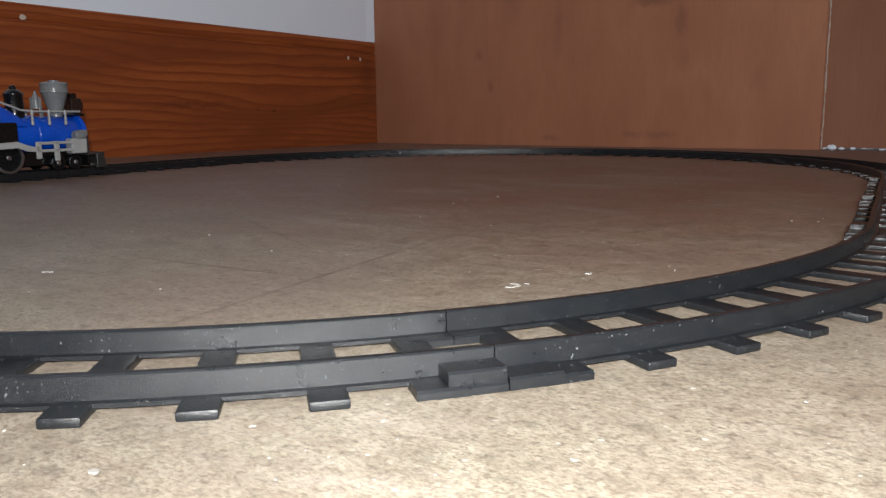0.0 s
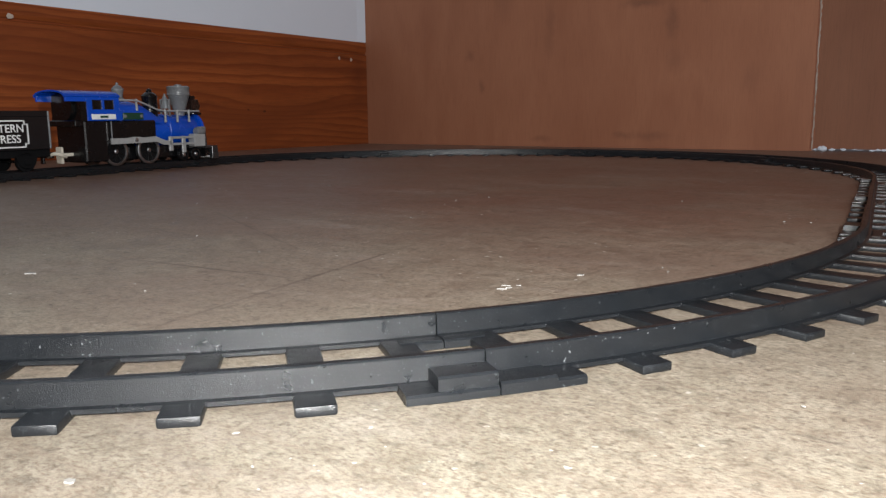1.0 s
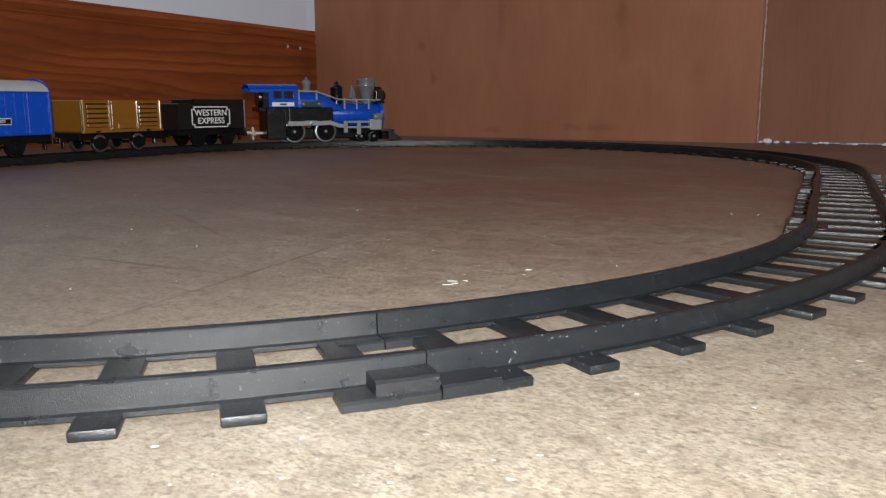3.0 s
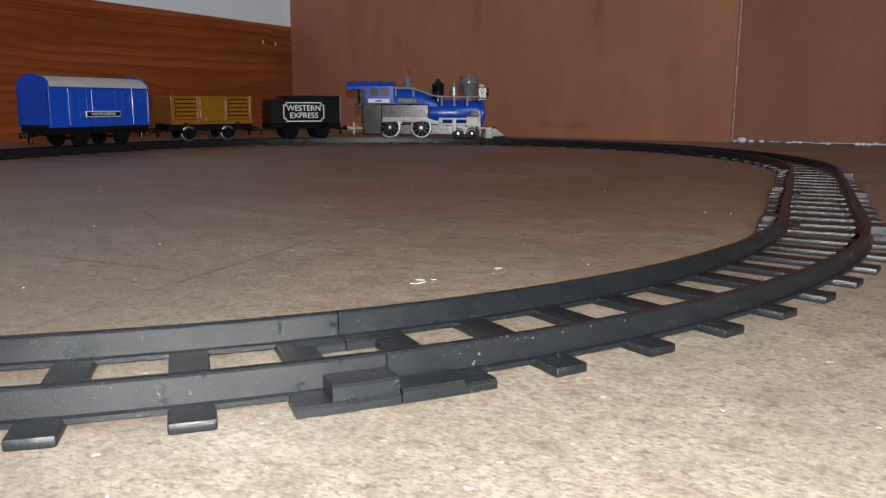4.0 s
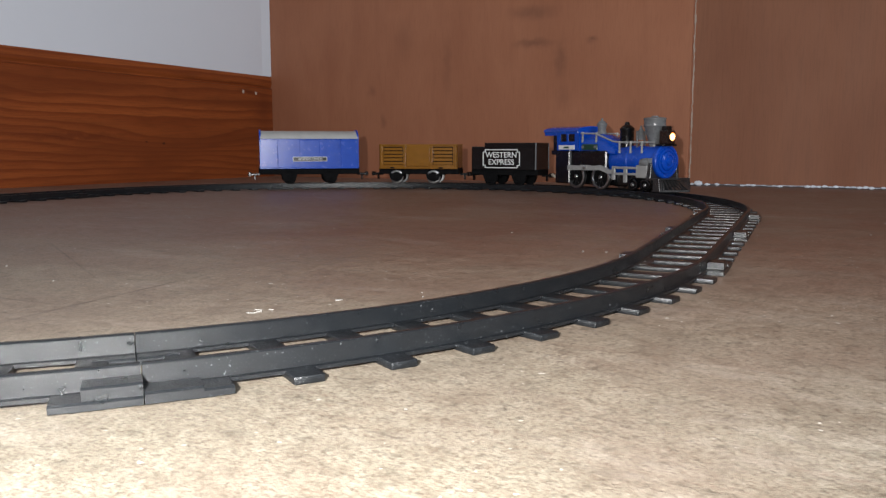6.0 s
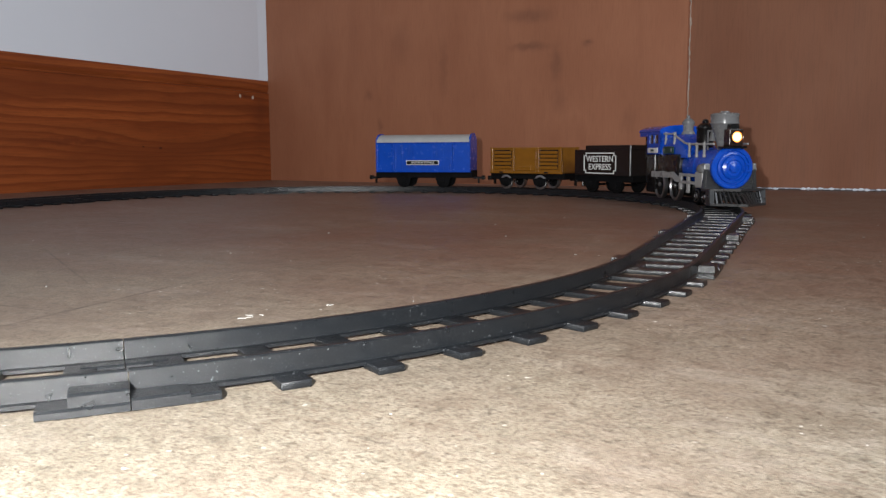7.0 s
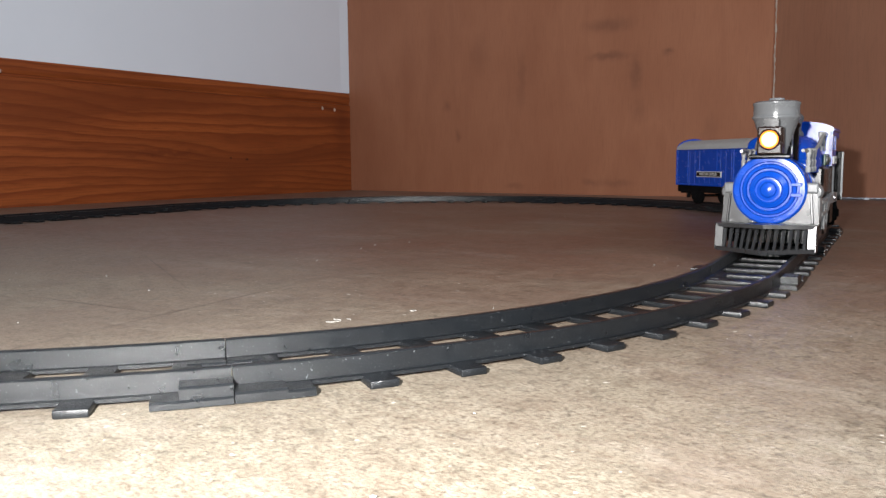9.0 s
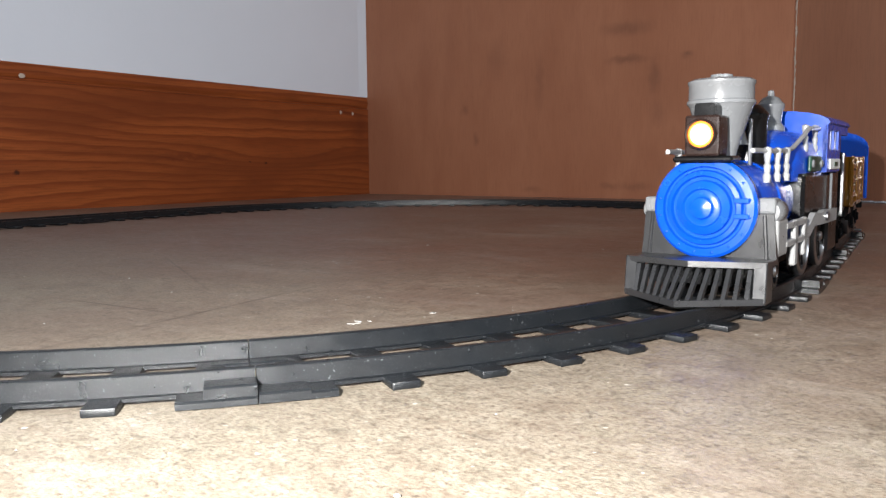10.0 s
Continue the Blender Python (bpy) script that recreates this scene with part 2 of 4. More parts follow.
M_SATIN = plastic("satin_black_plastic", (0.022, 0.0225, 0.024), 0.30, 700, 0.00006, spec=0.8)
M_BROWN = plastic("dark_brown_plastic", (0.020, 0.011, 0.009), 0.25, 500, 0.00004)
M_FLAKE = plastic("old_paint_chip", (0.29, 0.28, 0.26), 0.7)
M_JOINT = plastic("joint_filler", (0.50, 0.40, 0.33), 0.8)
M_BLUE = plastic("blue_plastic", (0.002, 0.064, 0.46), 0.24, 400, 0.00003)
M_GREY = plastic("grey_plastic", (0.17, 0.175, 0.18), 0.25, 400, 0.00004)
M_ROD = plastic("pale_grey_plastic", (0.32, 0.32, 0.315), 0.3, 400, 0.00004)
M_GOLD = plastic("gold_plastic", (0.24, 0.098, 0.009), 0.2, 400, 0.00003, spec=0.7)
M_ROOF = plastic("light_grey_roof", (0.42, 0.42, 0.41), 0.5, 500, 0.00006)
M_CREAM = plastic("cream_plastic", (0.62, 0.56, 0.46), 0.4)
M_WHITE = plastic("white_print", (0.78, 0.78, 0.76), 0.4)
M_GREEN = plastic("dark_green_print", (0.01, 0.05, 0.03), 0.35)
M_CHROME = Nodes("dull_chrome").set(Base_Color=(0.42, 0.42, 0.43), Metallic=1.0, Roughness=0.36)
M_LAMP = Nodes("lit_headlamp").set(Base_Color=(0.35, 0.10, 0.02), Emission_Color=(1.0, 0.27, 0.03), Emission_Strength=2.0)
M_LAMP_CORE = Nodes("lit_bulb").set(Base_Color=(0.5, 0.3, 0.12), Emission_Color=(1.0, 0.52, 0.19), Emission_Strength=4.4)


# ---- mesh helpers ----
def merge(own, bm):
    if bm is None:
        return own
    me = bpy.data.meshes.new("tmp")
    own.to_mesh(me)
    own.free()
    bm.from_mesh(me)
    bpy.data.meshes.remove(me)
    return bm


def part(name, bm, material, parent=None, label="", smooth=False):
    bmesh.ops.recalc_face_normals(bm, faces=bm.faces[:])
    me = bpy.data.meshes.new(name)
    bm.to_mesh(me)
    bm.free()
    me.materials.append(material)
    if smooth:
        me.polygons.foreach_set("use_smooth", [True] * len(me.polygons))
        me.set_sharp_from_angle(angle=radians(38))
    ob = new(name, me)
    ob.parent = parent
    if label:
        ob["label"] = label
    return ob


def box(x0, x1, y0, y1, z0, z1, bevel=0.0, bm=None, seg=1):
    own = bmesh.new()
    bmesh.ops.create_cube(own, size=1)
    for v in own.verts:
        v.co = Vector(((x0 + x1) / 2 + v.co.x * (x1 - x0), (y0 + y1) / 2 + v.co.y * (y1 - y0), (z0 + z1) / 2 + v.co.z * (z1 - z0)))
    if bevel:
        bmesh.ops.bevel(own, geom=own.edges[:], offset=bevel, segments=seg, affect="EDGES", profile=0.5)
    return merge(own, bm)


def tube(p0, p1, r0, r1=None, n=16, bm=None):
    """A closed round bar from p0 to p1."""
    r1 = r0 if r1 is None else r1
    own = bmesh.new()
    d = Vector(p1) - Vector(p0)
    bmesh.ops.create_cone(own, cap_ends=True, segments=n, radius1=r0, radius2=r1, depth=d.length)
    bmesh.ops.transform(own, matrix=Matrix.Translation((Vector(p0) + Vector(p1)) / 2) @ d.to_track_quat("Z", "Y").to_matrix().to_4x4(), verts=own.verts[:])
    return merge(own, bm)


def lathe(profile, at, axis="Z", n=28, bm=None, ring_only=False):
    """A turned body: profile of (radius, height) about an axis through at."""
    own = bmesh.new()
    rings = []
    for r, h in profile:
        ring = []
        for i in range(n):
            a = 2 * math.pi * i / n
            u, v = max(r, 1e-5) * math.cos(a), max(r, 1e-5) * math.sin(a)
            co = {"Z": (u, v, h), "X": (h, u, v), "Y": (u, h, v)}[axis]
            ring.append(own.verts.new(Vector(co) + Vector(at)))
        rings.append(ring)
    for a, b in zip(rings, rings[1:] + rings[:1] if ring_only else rings[1:]):
        for i in range(n):
            own.faces.new((a[i], a[(i + 1) % n], b[(i + 1) % n], b[i]))
    if not ring_only:
        own.faces.new(rings[0])
        own.faces.new(rings[-1])
    return merge(own, bm)


def pipe(points, r, n=8, bm=None):
    """A bent round wire through points."""
    own = bmesh.new()
    pts = [Vector(p) for p in points]
    rings = []
    for i, p in enumerate(pts):
        d = (pts[min(i + 1, len(pts) - 1)] - pts[max(i - 1, 0)]).normalized()
        q = d.to_track_quat("Z", "Y")
        rings.append([own.verts.new(p + q @ Vector((r * math.cos(2 * math.pi * k / n), r * math.sin(2 * math.pi * k / n), 0))) for k in range(n)])
    for a, b in zip(rings, rings[1:]):
        for k in range(n):
            own.faces.new((a[k], a[(k + 1) % n], b[(k + 1) % n], b[k]))
    own.faces.new(rings[0])
    own.faces.new(rings[-1])
    return merge(own, bm)


def prism(outline, y0, y1, bm=None, plane="XZ", bevel=0.0):
    """An outline in the plane, drawn out from y0 to y1 along the third axis."""
    own = bmesh.new()

    def co(a, b, c):
        return {"XZ": (a, c, b), "YZ": (c, a, b), "XY": (a, b, c)}[plane]

    low = [own.verts.new(co(a, b, y0)) for a, b in outline]
    top = [own.verts.new(co(a, b, y1)) for a, b in outline]
    own.faces.new(low)
    own.faces.new(top[::-1])
    for i in range(len(outline)):
        j = (i + 1) % len(outline)
        own.faces.new((low[i], top[i], top[j], low[j]))
    if bevel:
        bmesh.ops.bevel(own, geom=own.edges[:], offset=bevel, segments=1, affect="EDGES", profile=0.5)
    return merge(own, bm)


def lettering(text, size, material, parent, m, name="lettering", label="", bold=0.0):
    cu = bpy.data.curves.new("lettering_curve", "FONT")
    cu.body, cu.size, cu.align_x, cu.align_y, cu.extrude, cu.offset = text, size, "CENTER", "CENTER", size * 0.02, bold
    tmp = new("lettering_tmp", cu)
    me = bpy.data.meshes.new_from_object(tmp.evaluated_get(bpy.context.evaluated_depsgraph_get()))
    bpy.data.objects.remove(tmp)
    bpy.data.curves.remove(cu)
    me.materials.clear()
    me.materials.append(material)
    ob = new(name, me)
    ob.parent, ob.matrix_basis = parent, m
    if label:
        ob["label"] = label
    return ob


# ---- track plan ----
R_TRACK, L_STRAIGHT, HALF_GAUGE, RAIL_TOP = 0.2748, 0.1079, 0.0125, 0.0059
PLAN = [42.5, 0, 0, 45, 45, 45, 45, 0, 0, 46.5, 46.6, 44.4]  # degrees of each piece; 0 is straight
MIDDLE, JOINT_ANGLE = (0.5038, -0.6770), radians(-36.35)


def piece_length(turn):
    return R_TRACK * radians(turn) if turn else L_STRAIGHT


def lay():
    """The pose of each piece of track, from the near joint onwards, turning left."""
    x, y = MIDDLE[0] + R_TRACK * math.cos(JOINT_ANGLE), MIDDLE[1] + R_TRACK * math.sin(JOINT_ANGLE)
    a, out = JOINT_ANGLE + math.pi / 2, []
    for turn in PLAN:
        out.append((turn, x, y, a))
        if turn:
            b = a + radians(turn)
            x, y, a = x + R_TRACK * (math.sin(b) - math.sin(a)), y - R_TRACK * (math.cos(b) - math.cos(a)), b
        else:
            x, y = x + L_STRAIGHT * math.cos(a), y + L_STRAIGHT * math.sin(a)
    return out


PIECES = lay()
LENGTHS = [piece_length(turn) for turn in PLAN]


def on_track(s):
    """The point of the middle line s metres along it from the near joint."""
    s %= sum(LENGTHS)
    for (turn, x, y, a), length in zip(PIECES, LENGTHS):
        if s <= length:
            break
        s -= length
    if turn:
        b = a + s / R_TRACK
        return x + R_TRACK * (math.sin(b) - math.sin(a)), y - R_TRACK * (math.cos(b) - math.cos(a))
    return x + s * math.cos(a), y + s * math.sin(a)


# ---- structure ----
def sheet(name, bm, material, label, category):
    return tagged(part(name, bm, material), label, category, kind="structure")


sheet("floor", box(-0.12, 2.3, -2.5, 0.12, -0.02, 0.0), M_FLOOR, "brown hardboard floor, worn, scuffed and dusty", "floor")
sheet("wall_west", box(-0.12, -0.003, -2.5, 0.1, 0.0, 1.9), M_WALL, "white painted plaster wall above the skirting board", "wall")
skirt = [(-0.003, 0.0), (0.0, 0.0), (0.0, 0.131), (-0.0020, 0.1322), (-0.0024, 0.1340), (-0.0012, 0.1362), (-0.0003, 0.1385), (-0.0002, 0.1420), (-0.0010, 0.1460), (-0.0026, 0.1490), (-0.003, 0.15)]
skirting = prism(skirt, -2.49, -0.0005)
for v in skirting.verts:
    if v.co.z > 0.12:
        v.co.z -= 0.008 * v.co.y
sheet("baseboard", skirting, M_PINE, "tall varnished pine skirting board with strong grain", "skirting board")
sheet("wall_north", box(-0.12, 0.6262, 0.0, 0.016, 0.0, 1.9), M_PLY, "reddish brown plywood sheet with dark stains", "wall")
sheet("wall_north_2", box(0.6302, 2.3, 0.0005, 0.016, 0.0025, 1.9), M_PLY_DARK, "darker reddish plywood sheet beside a plastered joint", "wall")
sheet("wall_behind", box(0.6262, 0.6302, 0.0015, 0.016, 0.0, 1.9), M_PLY, "narrow strip of plywood behind the joint of the sheets", "wall")
# plain unseen walls, added to close the room and leave the lamp an opening
sheet("wall_south", box(-0.12, 2.4, -2.6, -2.5, 0.0, 1.9), M_ROOM, "plain dull grey wall", "wall")
sheet("wall_east", box(2.3, 2.4, -0.8, 0.1, 0.0, 1.9), M_ROOM, "plain dull grey wall beside an added opening for light", "wall")
sheet("wall_east_2", box(2.3, 2.4, -2.5, -2.2, 0.0, 1.9), M_ROOM, "plain dull grey wall beside an added opening for light", "wall")
sheet("wall_east_3", box(2.3, 2.4, -2.2, -0.8, 1.55, 1.9), M_ROOM, "plain dull grey wall above an added opening for light", "wall")
sheet("wall_east_4", box(2.3, 2.4, -2.2, -0.8, 0.0, 0.65), M_ROOM, "plain dull grey wall below an added opening for light", "wall")
sheet("corner_fillet", prism([(-0.0029, -0.017), (-0.0004, -0.0006), (-0.0029, -0.0006)], 0.1502, 1.9, plane="XY"), M_WALL, "white plaster fillet in the corner above the skirting board", "wall")
sheet("ceiling", box(-0.12, 2.4, -2.6, 0.1, 1.9, 1.98), M_ROOM, "plain dull grey ceiling", "ceiling")


def ragged_bead(name, spots, label):
    """A line of uneven plaster crumbs: (x, y, z, size) each."""
    bm = bmesh.new()
    rnd = random.Random(7)
    for x, y, z, r in spots:
        own = bmesh.new()
        bmesh.ops.create_icosphere(own, subdivisions=1, radius=1.0)
        for v in own.verts:
            v.co = Vector((x + v.co.x * r[0] * rnd.uniform(0.7, 1.2), y + v.co.y * r[1] * rnd.uniform(0.7, 1.2), z + v.co.z * r[2] * rnd.uniform(0.7, 1.2)))
        merge(own, bm)
    return tagged(part(name, bm, M_JOINT if name == "plaster_joint" else M_PLASTER), label, "plaster", kind="stuff")


rnd = random.Random(3)
ragged_bead("plaster_joint", [(0.6282 + rnd.uniform(-0.0004, 0.0004), 0.0015, 0.004 + 0.0045 * i, (rnd.uniform(0.0005, 0.0014), 0.002, 0.004)) for i in range(130)],
            "thin ragged line of white plaster in the joint")
ragged_bead("plaster_edge", [(0.632 + 0.0055 * i, -0.001, 0.0012 + 0.001 * rnd.random(), (0.0035, rnd.uniform(0.001, 0.002), rnd.choice((0.0005, 0.0008, 0.0012, 0.0016)))) for i in range(150) if rnd.random() < 0.4 + 0.03 * i]
            + [(0.640, -0.003, 0.003, (0.005, 0.004, 0.0035)), (0.637, -0.003, 0.003, (0.003, 0.003, 0.003))],
            "crumbs of white plaster along the foot of the sheet")
for y, z, w in ((-0.035, 0.1235, 0.0024), (-0.061, 0.1245, 0.0022), (-0.532, 0.1405, 0.0036)):
    bm = bmesh.new()
    bmesh.ops.create_icosphere(bm, subdivisions=2, radius=1.0)
    for v in bm.verts:
        v.co = Vector((v.co.x * 0.0006, y + v.co.y * w * (1 + 0.3 * noise.noise(v.co * 2)), z + v.co.z * 0.0026 * (1 + 0.4 * noise.noise(v.co * 3))))
    tagged(part("filler_patch", bm, M_JOINT), "pale patch of filler on the skirting board", "filler")


# ---- crumbs on the floor ----
def flake(name, x, y, long, wide, turn, label, n=9, seed=1):
    r = random.Random(seed)
    bm = bmesh.new()
    ring = []
    for i in range(n):
        a = 2 * math.pi * i / n
        k = r.uniform(0.45, 1.1)
        ring.append((x + k * (long * math.cos(a) * math.cos(turn) - wide * math.sin(a) * math.sin(turn)), y + k * (long * math.cos(a) * math.sin(turn) + wide * math.sin(a) * math.cos(turn))))
    prism(ring, 0.0, 0.00022, bm, "XY")
    return tagged(part(name, bm, M_FLAKE), label, "paint flake", "paint flakes on the floor")


MARK = (0.7015, -0.7850)
for k, (dx, dy, lo, wi, tu) in enumerate(((0.0, 0.0, 0.0017, 0.0003, 0.5), (0.0010, 0.0022, 0.0014, 0.00025, 0.9), (-0.0010, 0.0040, 0.0014, 0.0003, 0.3), (0.0018, 0.0060, 0.0011, 0.00025, 0.2))):
    flake("paint_flake", MARK[0] + dx, MARK[1] + dy, lo * 0.85, wi * 0.65, tu, "small curled flake of white paint on the floor", seed=k)
flake("paint_flake", 0.7105, -0.7585, 0.0011, 0.0009, 0.1, "tiny flake of white paint on the floor", seed=8)
flake("paint_flake", 0.580, -0.838, 0.0024, 0.0012, 0.4, "small flake of white paint on the floor", seed=9)
flake("paint_flake", 0.7130, -0.9050, 0.0008, 0.0008, 0.0, "tiny crumb of white paint on the floor", seed=10)
bm = bmesh.new()
rnd = random.Random(11)
for i in range(140):
    if i < 120:
        x, y = rnd.uniform(0.15, 0.95), rnd.uniform(-0.95, -0.1)
    else:
        x, y = rnd.gauss(0.52, 0.12), rnd.gauss(-0.66, 0.12)
    r = rnd.choice((0.00015, 0.0002, 0.00025, 0.0003, 0.0004))
    own = bmesh.new()
    bmesh.ops.create_icosphere(own, subdivisions=1, radius=1.0)
    sx, sy = rnd.uniform(0.8, 2.0), rnd.uniform(0.8, 1.4)
    for v in own.verts:
        v.co = Vector((x + v.co.x * r * sx, y + v.co.y * r * sy, r * 0.5 + v.co.z * r * 0.6))
    merge(own, bm)
tagged(part("crumbs", bm, M_FLAKE), "scattered crumbs of plaster dust on the floor", "crumbs", kind="stuff")


# ---- track ----
SHARED = {}


def track_piece(turn):
    thing = new("track_piece")
    length = piece_length(turn)
    count = 12 if turn == 44.4 else 11 if turn else 6

    def at(s, off):
        if turn:
            b = s / R_TRACK
            return (R_TRACK - off) * math.sin(b), R_TRACK - (R_TRACK - off) * math.cos(b), b
        return s, off, 0.0

    def strip(name, s0, s1, outline, steps):
        bm = bmesh.new()
        rings = []
        for i in range(steps + 1):
            s = s0 + (s1 - s0) * i / steps
            rings.append([bm.verts.new((*at(s, off)[:2], z)) for off, z in outline])
        k = len(outline)
        for a, b in zip(rings, rings[1:]):
            for j in range(k):
                bm.faces.new((a[j], a[(j + 1) % k], b[(j + 1) % k], b[j]))
        bm.faces.new(rings[0])
        bm.faces.new(rings[-1])
        return part(name, bm, M_TRACK, thing, smooth=True)

    for side in (1, -1):
        c = side * HALF_GAUGE
        foot = [(-0.0019, 0.0010), (0.0019, 0.0010), (0.0019, 0.0017), (0.0010, 0.0019), (0.0009, RAIL_TOP - 0.0003), (0.0006, RAIL_TOP), (-0.0006, RAIL_TOP), (-0.0009, RAIL_TOP - 0.0003), (-0.0010, 0.0019), (-0.0019, 0.0017)]
        strip("rail", 0.00012, length - 0.00012, [(c + o, z) for o, z in foot], 16 if turn else 1)
    first = 0.0085
    for i in range(count):
        x, y, b = at(first + (length - 2 * first) * i / (count - 1), 0)
        if "sleeper" not in SHARED:
            ob = part("sleeper", box(-0.0031, 0.0031, -0.0196, 0.0196, 0.0, 0.0017, 0.0004, seg=2), M_TRACK, thing, smooth=True)
            SHARED["sleeper"] = ob.data
        else:
            ob = new("sleeper", SHARED["sleeper"])
            ob.parent = thing
        ob.matrix_basis = pose(x, y, 0, 0, 0, math.degrees(b))

    def block(name, s0, s1, o0, o1, z1):
        lo, hi = min(o0, o1), max(o0, o1)
        b = 0.0004
        strip(name, s0, s1, [(lo, 0.0003), (hi, 0.0003), (hi, z1 - b), (hi - b, z1), (lo + b, z1), (lo, z1 - b)], 2 if turn else 1)

    # clip sockets and tongues that hold the pieces together
    block("clip_socket", length - 0.0092, length - 0.0001, -0.0136, -0.0192, 0.0041)
    block("clip_plate", length - 0.0140, length - 0.0001, -0.0136, -0.0198, 0.0018)
    block("clip_tongue", 0.0001, 0.0092, -0.0136, -0.0198, 0.0024)
    block("clip_plate", 0.0092, 0.0142, -0.0136, -0.0198, 0.0018)
    block("clip_plate", length - 0.0142, length - 0.0092, 0.0136, 0.0198, 0.0018)
    block("clip_socket", 0.0001, 0.0092, 0.0136, 0.0192, 0.0041)
    block("clip_plate", 0.0001, 0.0140, 0.0136, 0.0198, 0.0018)
    block("clip_tongue", length - 0.0092, length - 0.0001, 0.0136, 0.0198, 0.0024)
    block("tie_plate", length - 0.0085, length - 0.0001, 0.0070, 0.0104, 0.0019)
    block("tie_plate", 0.0001, 0.0085, 0.0070, 0.0104, 0.0019)
    return tagged(thing, "dusty black plastic curved toy track piece" if turn else "dusty black plastic straight toy track piece", "toy track", "pieces of the toy track")


MASTERS = {}
for turn, x, y, a in PIECES:
    m = pose(x, y, 0, 0, 0, math.degrees(a))
    if turn not in MASTERS:
        MASTERS[turn] = track_piece(turn)
        MASTERS[turn].matrix_basis = m
    else:
        copy_thing(MASTERS[turn], m)


# ---- train ----
def arch(half, z_side, z_top, n=10):
    """Points of a roof's curve from one side to the other."""
    return [(half * math.cos(math.pi * i / n), z_side + (z_top - z_side) * math.sin(math.pi * i / n)) for i in range(n + 1)]


ROLLING = []  # wheels that turn, with their radius


def wheel_set(parent, x, r, half, rim_mat, hub_mat, spokes=0):
    """Two wheels and their axle; each wheel is tyre, disc and hub about its own middle."""
    z = RAIL_TOP + r - 0.0004
    part("axle", tube((x, -half, z), (x, half, z), 0.0012, n=10), M_BLACK, parent, smooth=True)
    for side in (1, -1):
        out = side * 0.0016
        w = part("wheel", lathe([(r - 0.0022, -out), (r - 0.0002, -out), (r, -out * 0.6), (r, out), (r - 0.0006, out * 1.25), (r - 0.0018, out * 1.25), (r - 0.0022, out * 0.9)], (0, 0, 0), "Y", 28, ring_only=True), rim_mat, parent, smooth=True)
        w.matrix_basis = pose(x, side * half, z)
        part("disc", lathe([(0.001, -out * 0.7), (r - 0.0020, -out * 0.7), (r - 0.0020, out * 0.35), (0.001, out * 0.35)], (0, 0, 0), "Y", 24), M_MATTE, w, smooth=True)
        part("hub", lathe([(0.0018, 0.0), (0.0018, out * 1.1), (0.0012, out * 1.5), (0.0002, out * 1.5)], (0, 0, 0), "Y", 14), hub_mat, w, smooth=True)
        if spokes:
            bm = bmesh.new()
            for k in range(spokes):
                a = 2 * math.pi * k / spokes
                tube((0, out * 0.5, 0), ((r - 0.002) * math.cos(a), out * 0.5, (r - 0.002) * math.sin(a)), 0.0005, n=6, bm=bm)
            part("spokes", bm, M_BLACK, w)
        ROLLING.append((w, r, (x, side * half, z)))


def hook(parent, x, way, mat, z=0.0155):
    """A coupling: a bar with an upturned ring."""
    bm = box(min(x, x + way * 0.0125), max(x, x + way * 0.0125), -0.0022, 0.0022, z - 0.0012, z + 0.0012, 0.0004)
    box(min(x + way * 0.0090, x + way * 0.0118), max(x + way * 0.0090, x + way * 0.0118), -0.0045, 0.0045, z - 0.002, z + 0.0025, 0.0004, bm)
    box(min(x + way * 0.0045, x + way * 0.0062), max(x + way * 0.0045, x + way * 0.0062), -0.0018, 0.0018, z - 0.006, z - 0.001, 0.0003, bm)
    return part("coupling", bm, mat, parent)


def chassis(thing, length, half, base, shift=0.0, rim=None, top=0.0215):
    """Floor pan, axle guards, wheels and couplings of a four-wheeled wagon."""
    part("underframe", box(-length / 2 - 0.001, length / 2 + 0.001, -half + 0.002, half - 0.002, 0.0155, top, 0.0006), M_MATTE, thing)
    for x in (shift - base / 2, shift + base / 2):
        for side in (1, -1):
            y0, y1 = side * (half - 0.0035), side * (half - 0.001)
            out = [(x - 0.0085, 0.0165), (x + 0.0085, 0.0165), (x + 0.0060, 0.0100), (x + 0.0028, 0.0085), (x - 0.0028, 0.0085), (x - 0.0060, 0.0100)]
            bm = prism(out, min(y0, y1), max(y0, y1))
            box(x - 0.0024, x + 0.0024, min(y1, y1 + side * 0.0012), max(y1, y1 + side * 0.0012), 0.0105, 0.0150, 0.0004, bm)
            part("axle_guard", bm, M_MATTE, thing)
        wheel_set(thing, x, 0.0072, HALF_GAUGE, rim or M_MATTE, M_BLACK)
    hook(thing, length / 2, 1, M_BLACK)
    hook(thing, -length / 2, -1, M_BLACK)


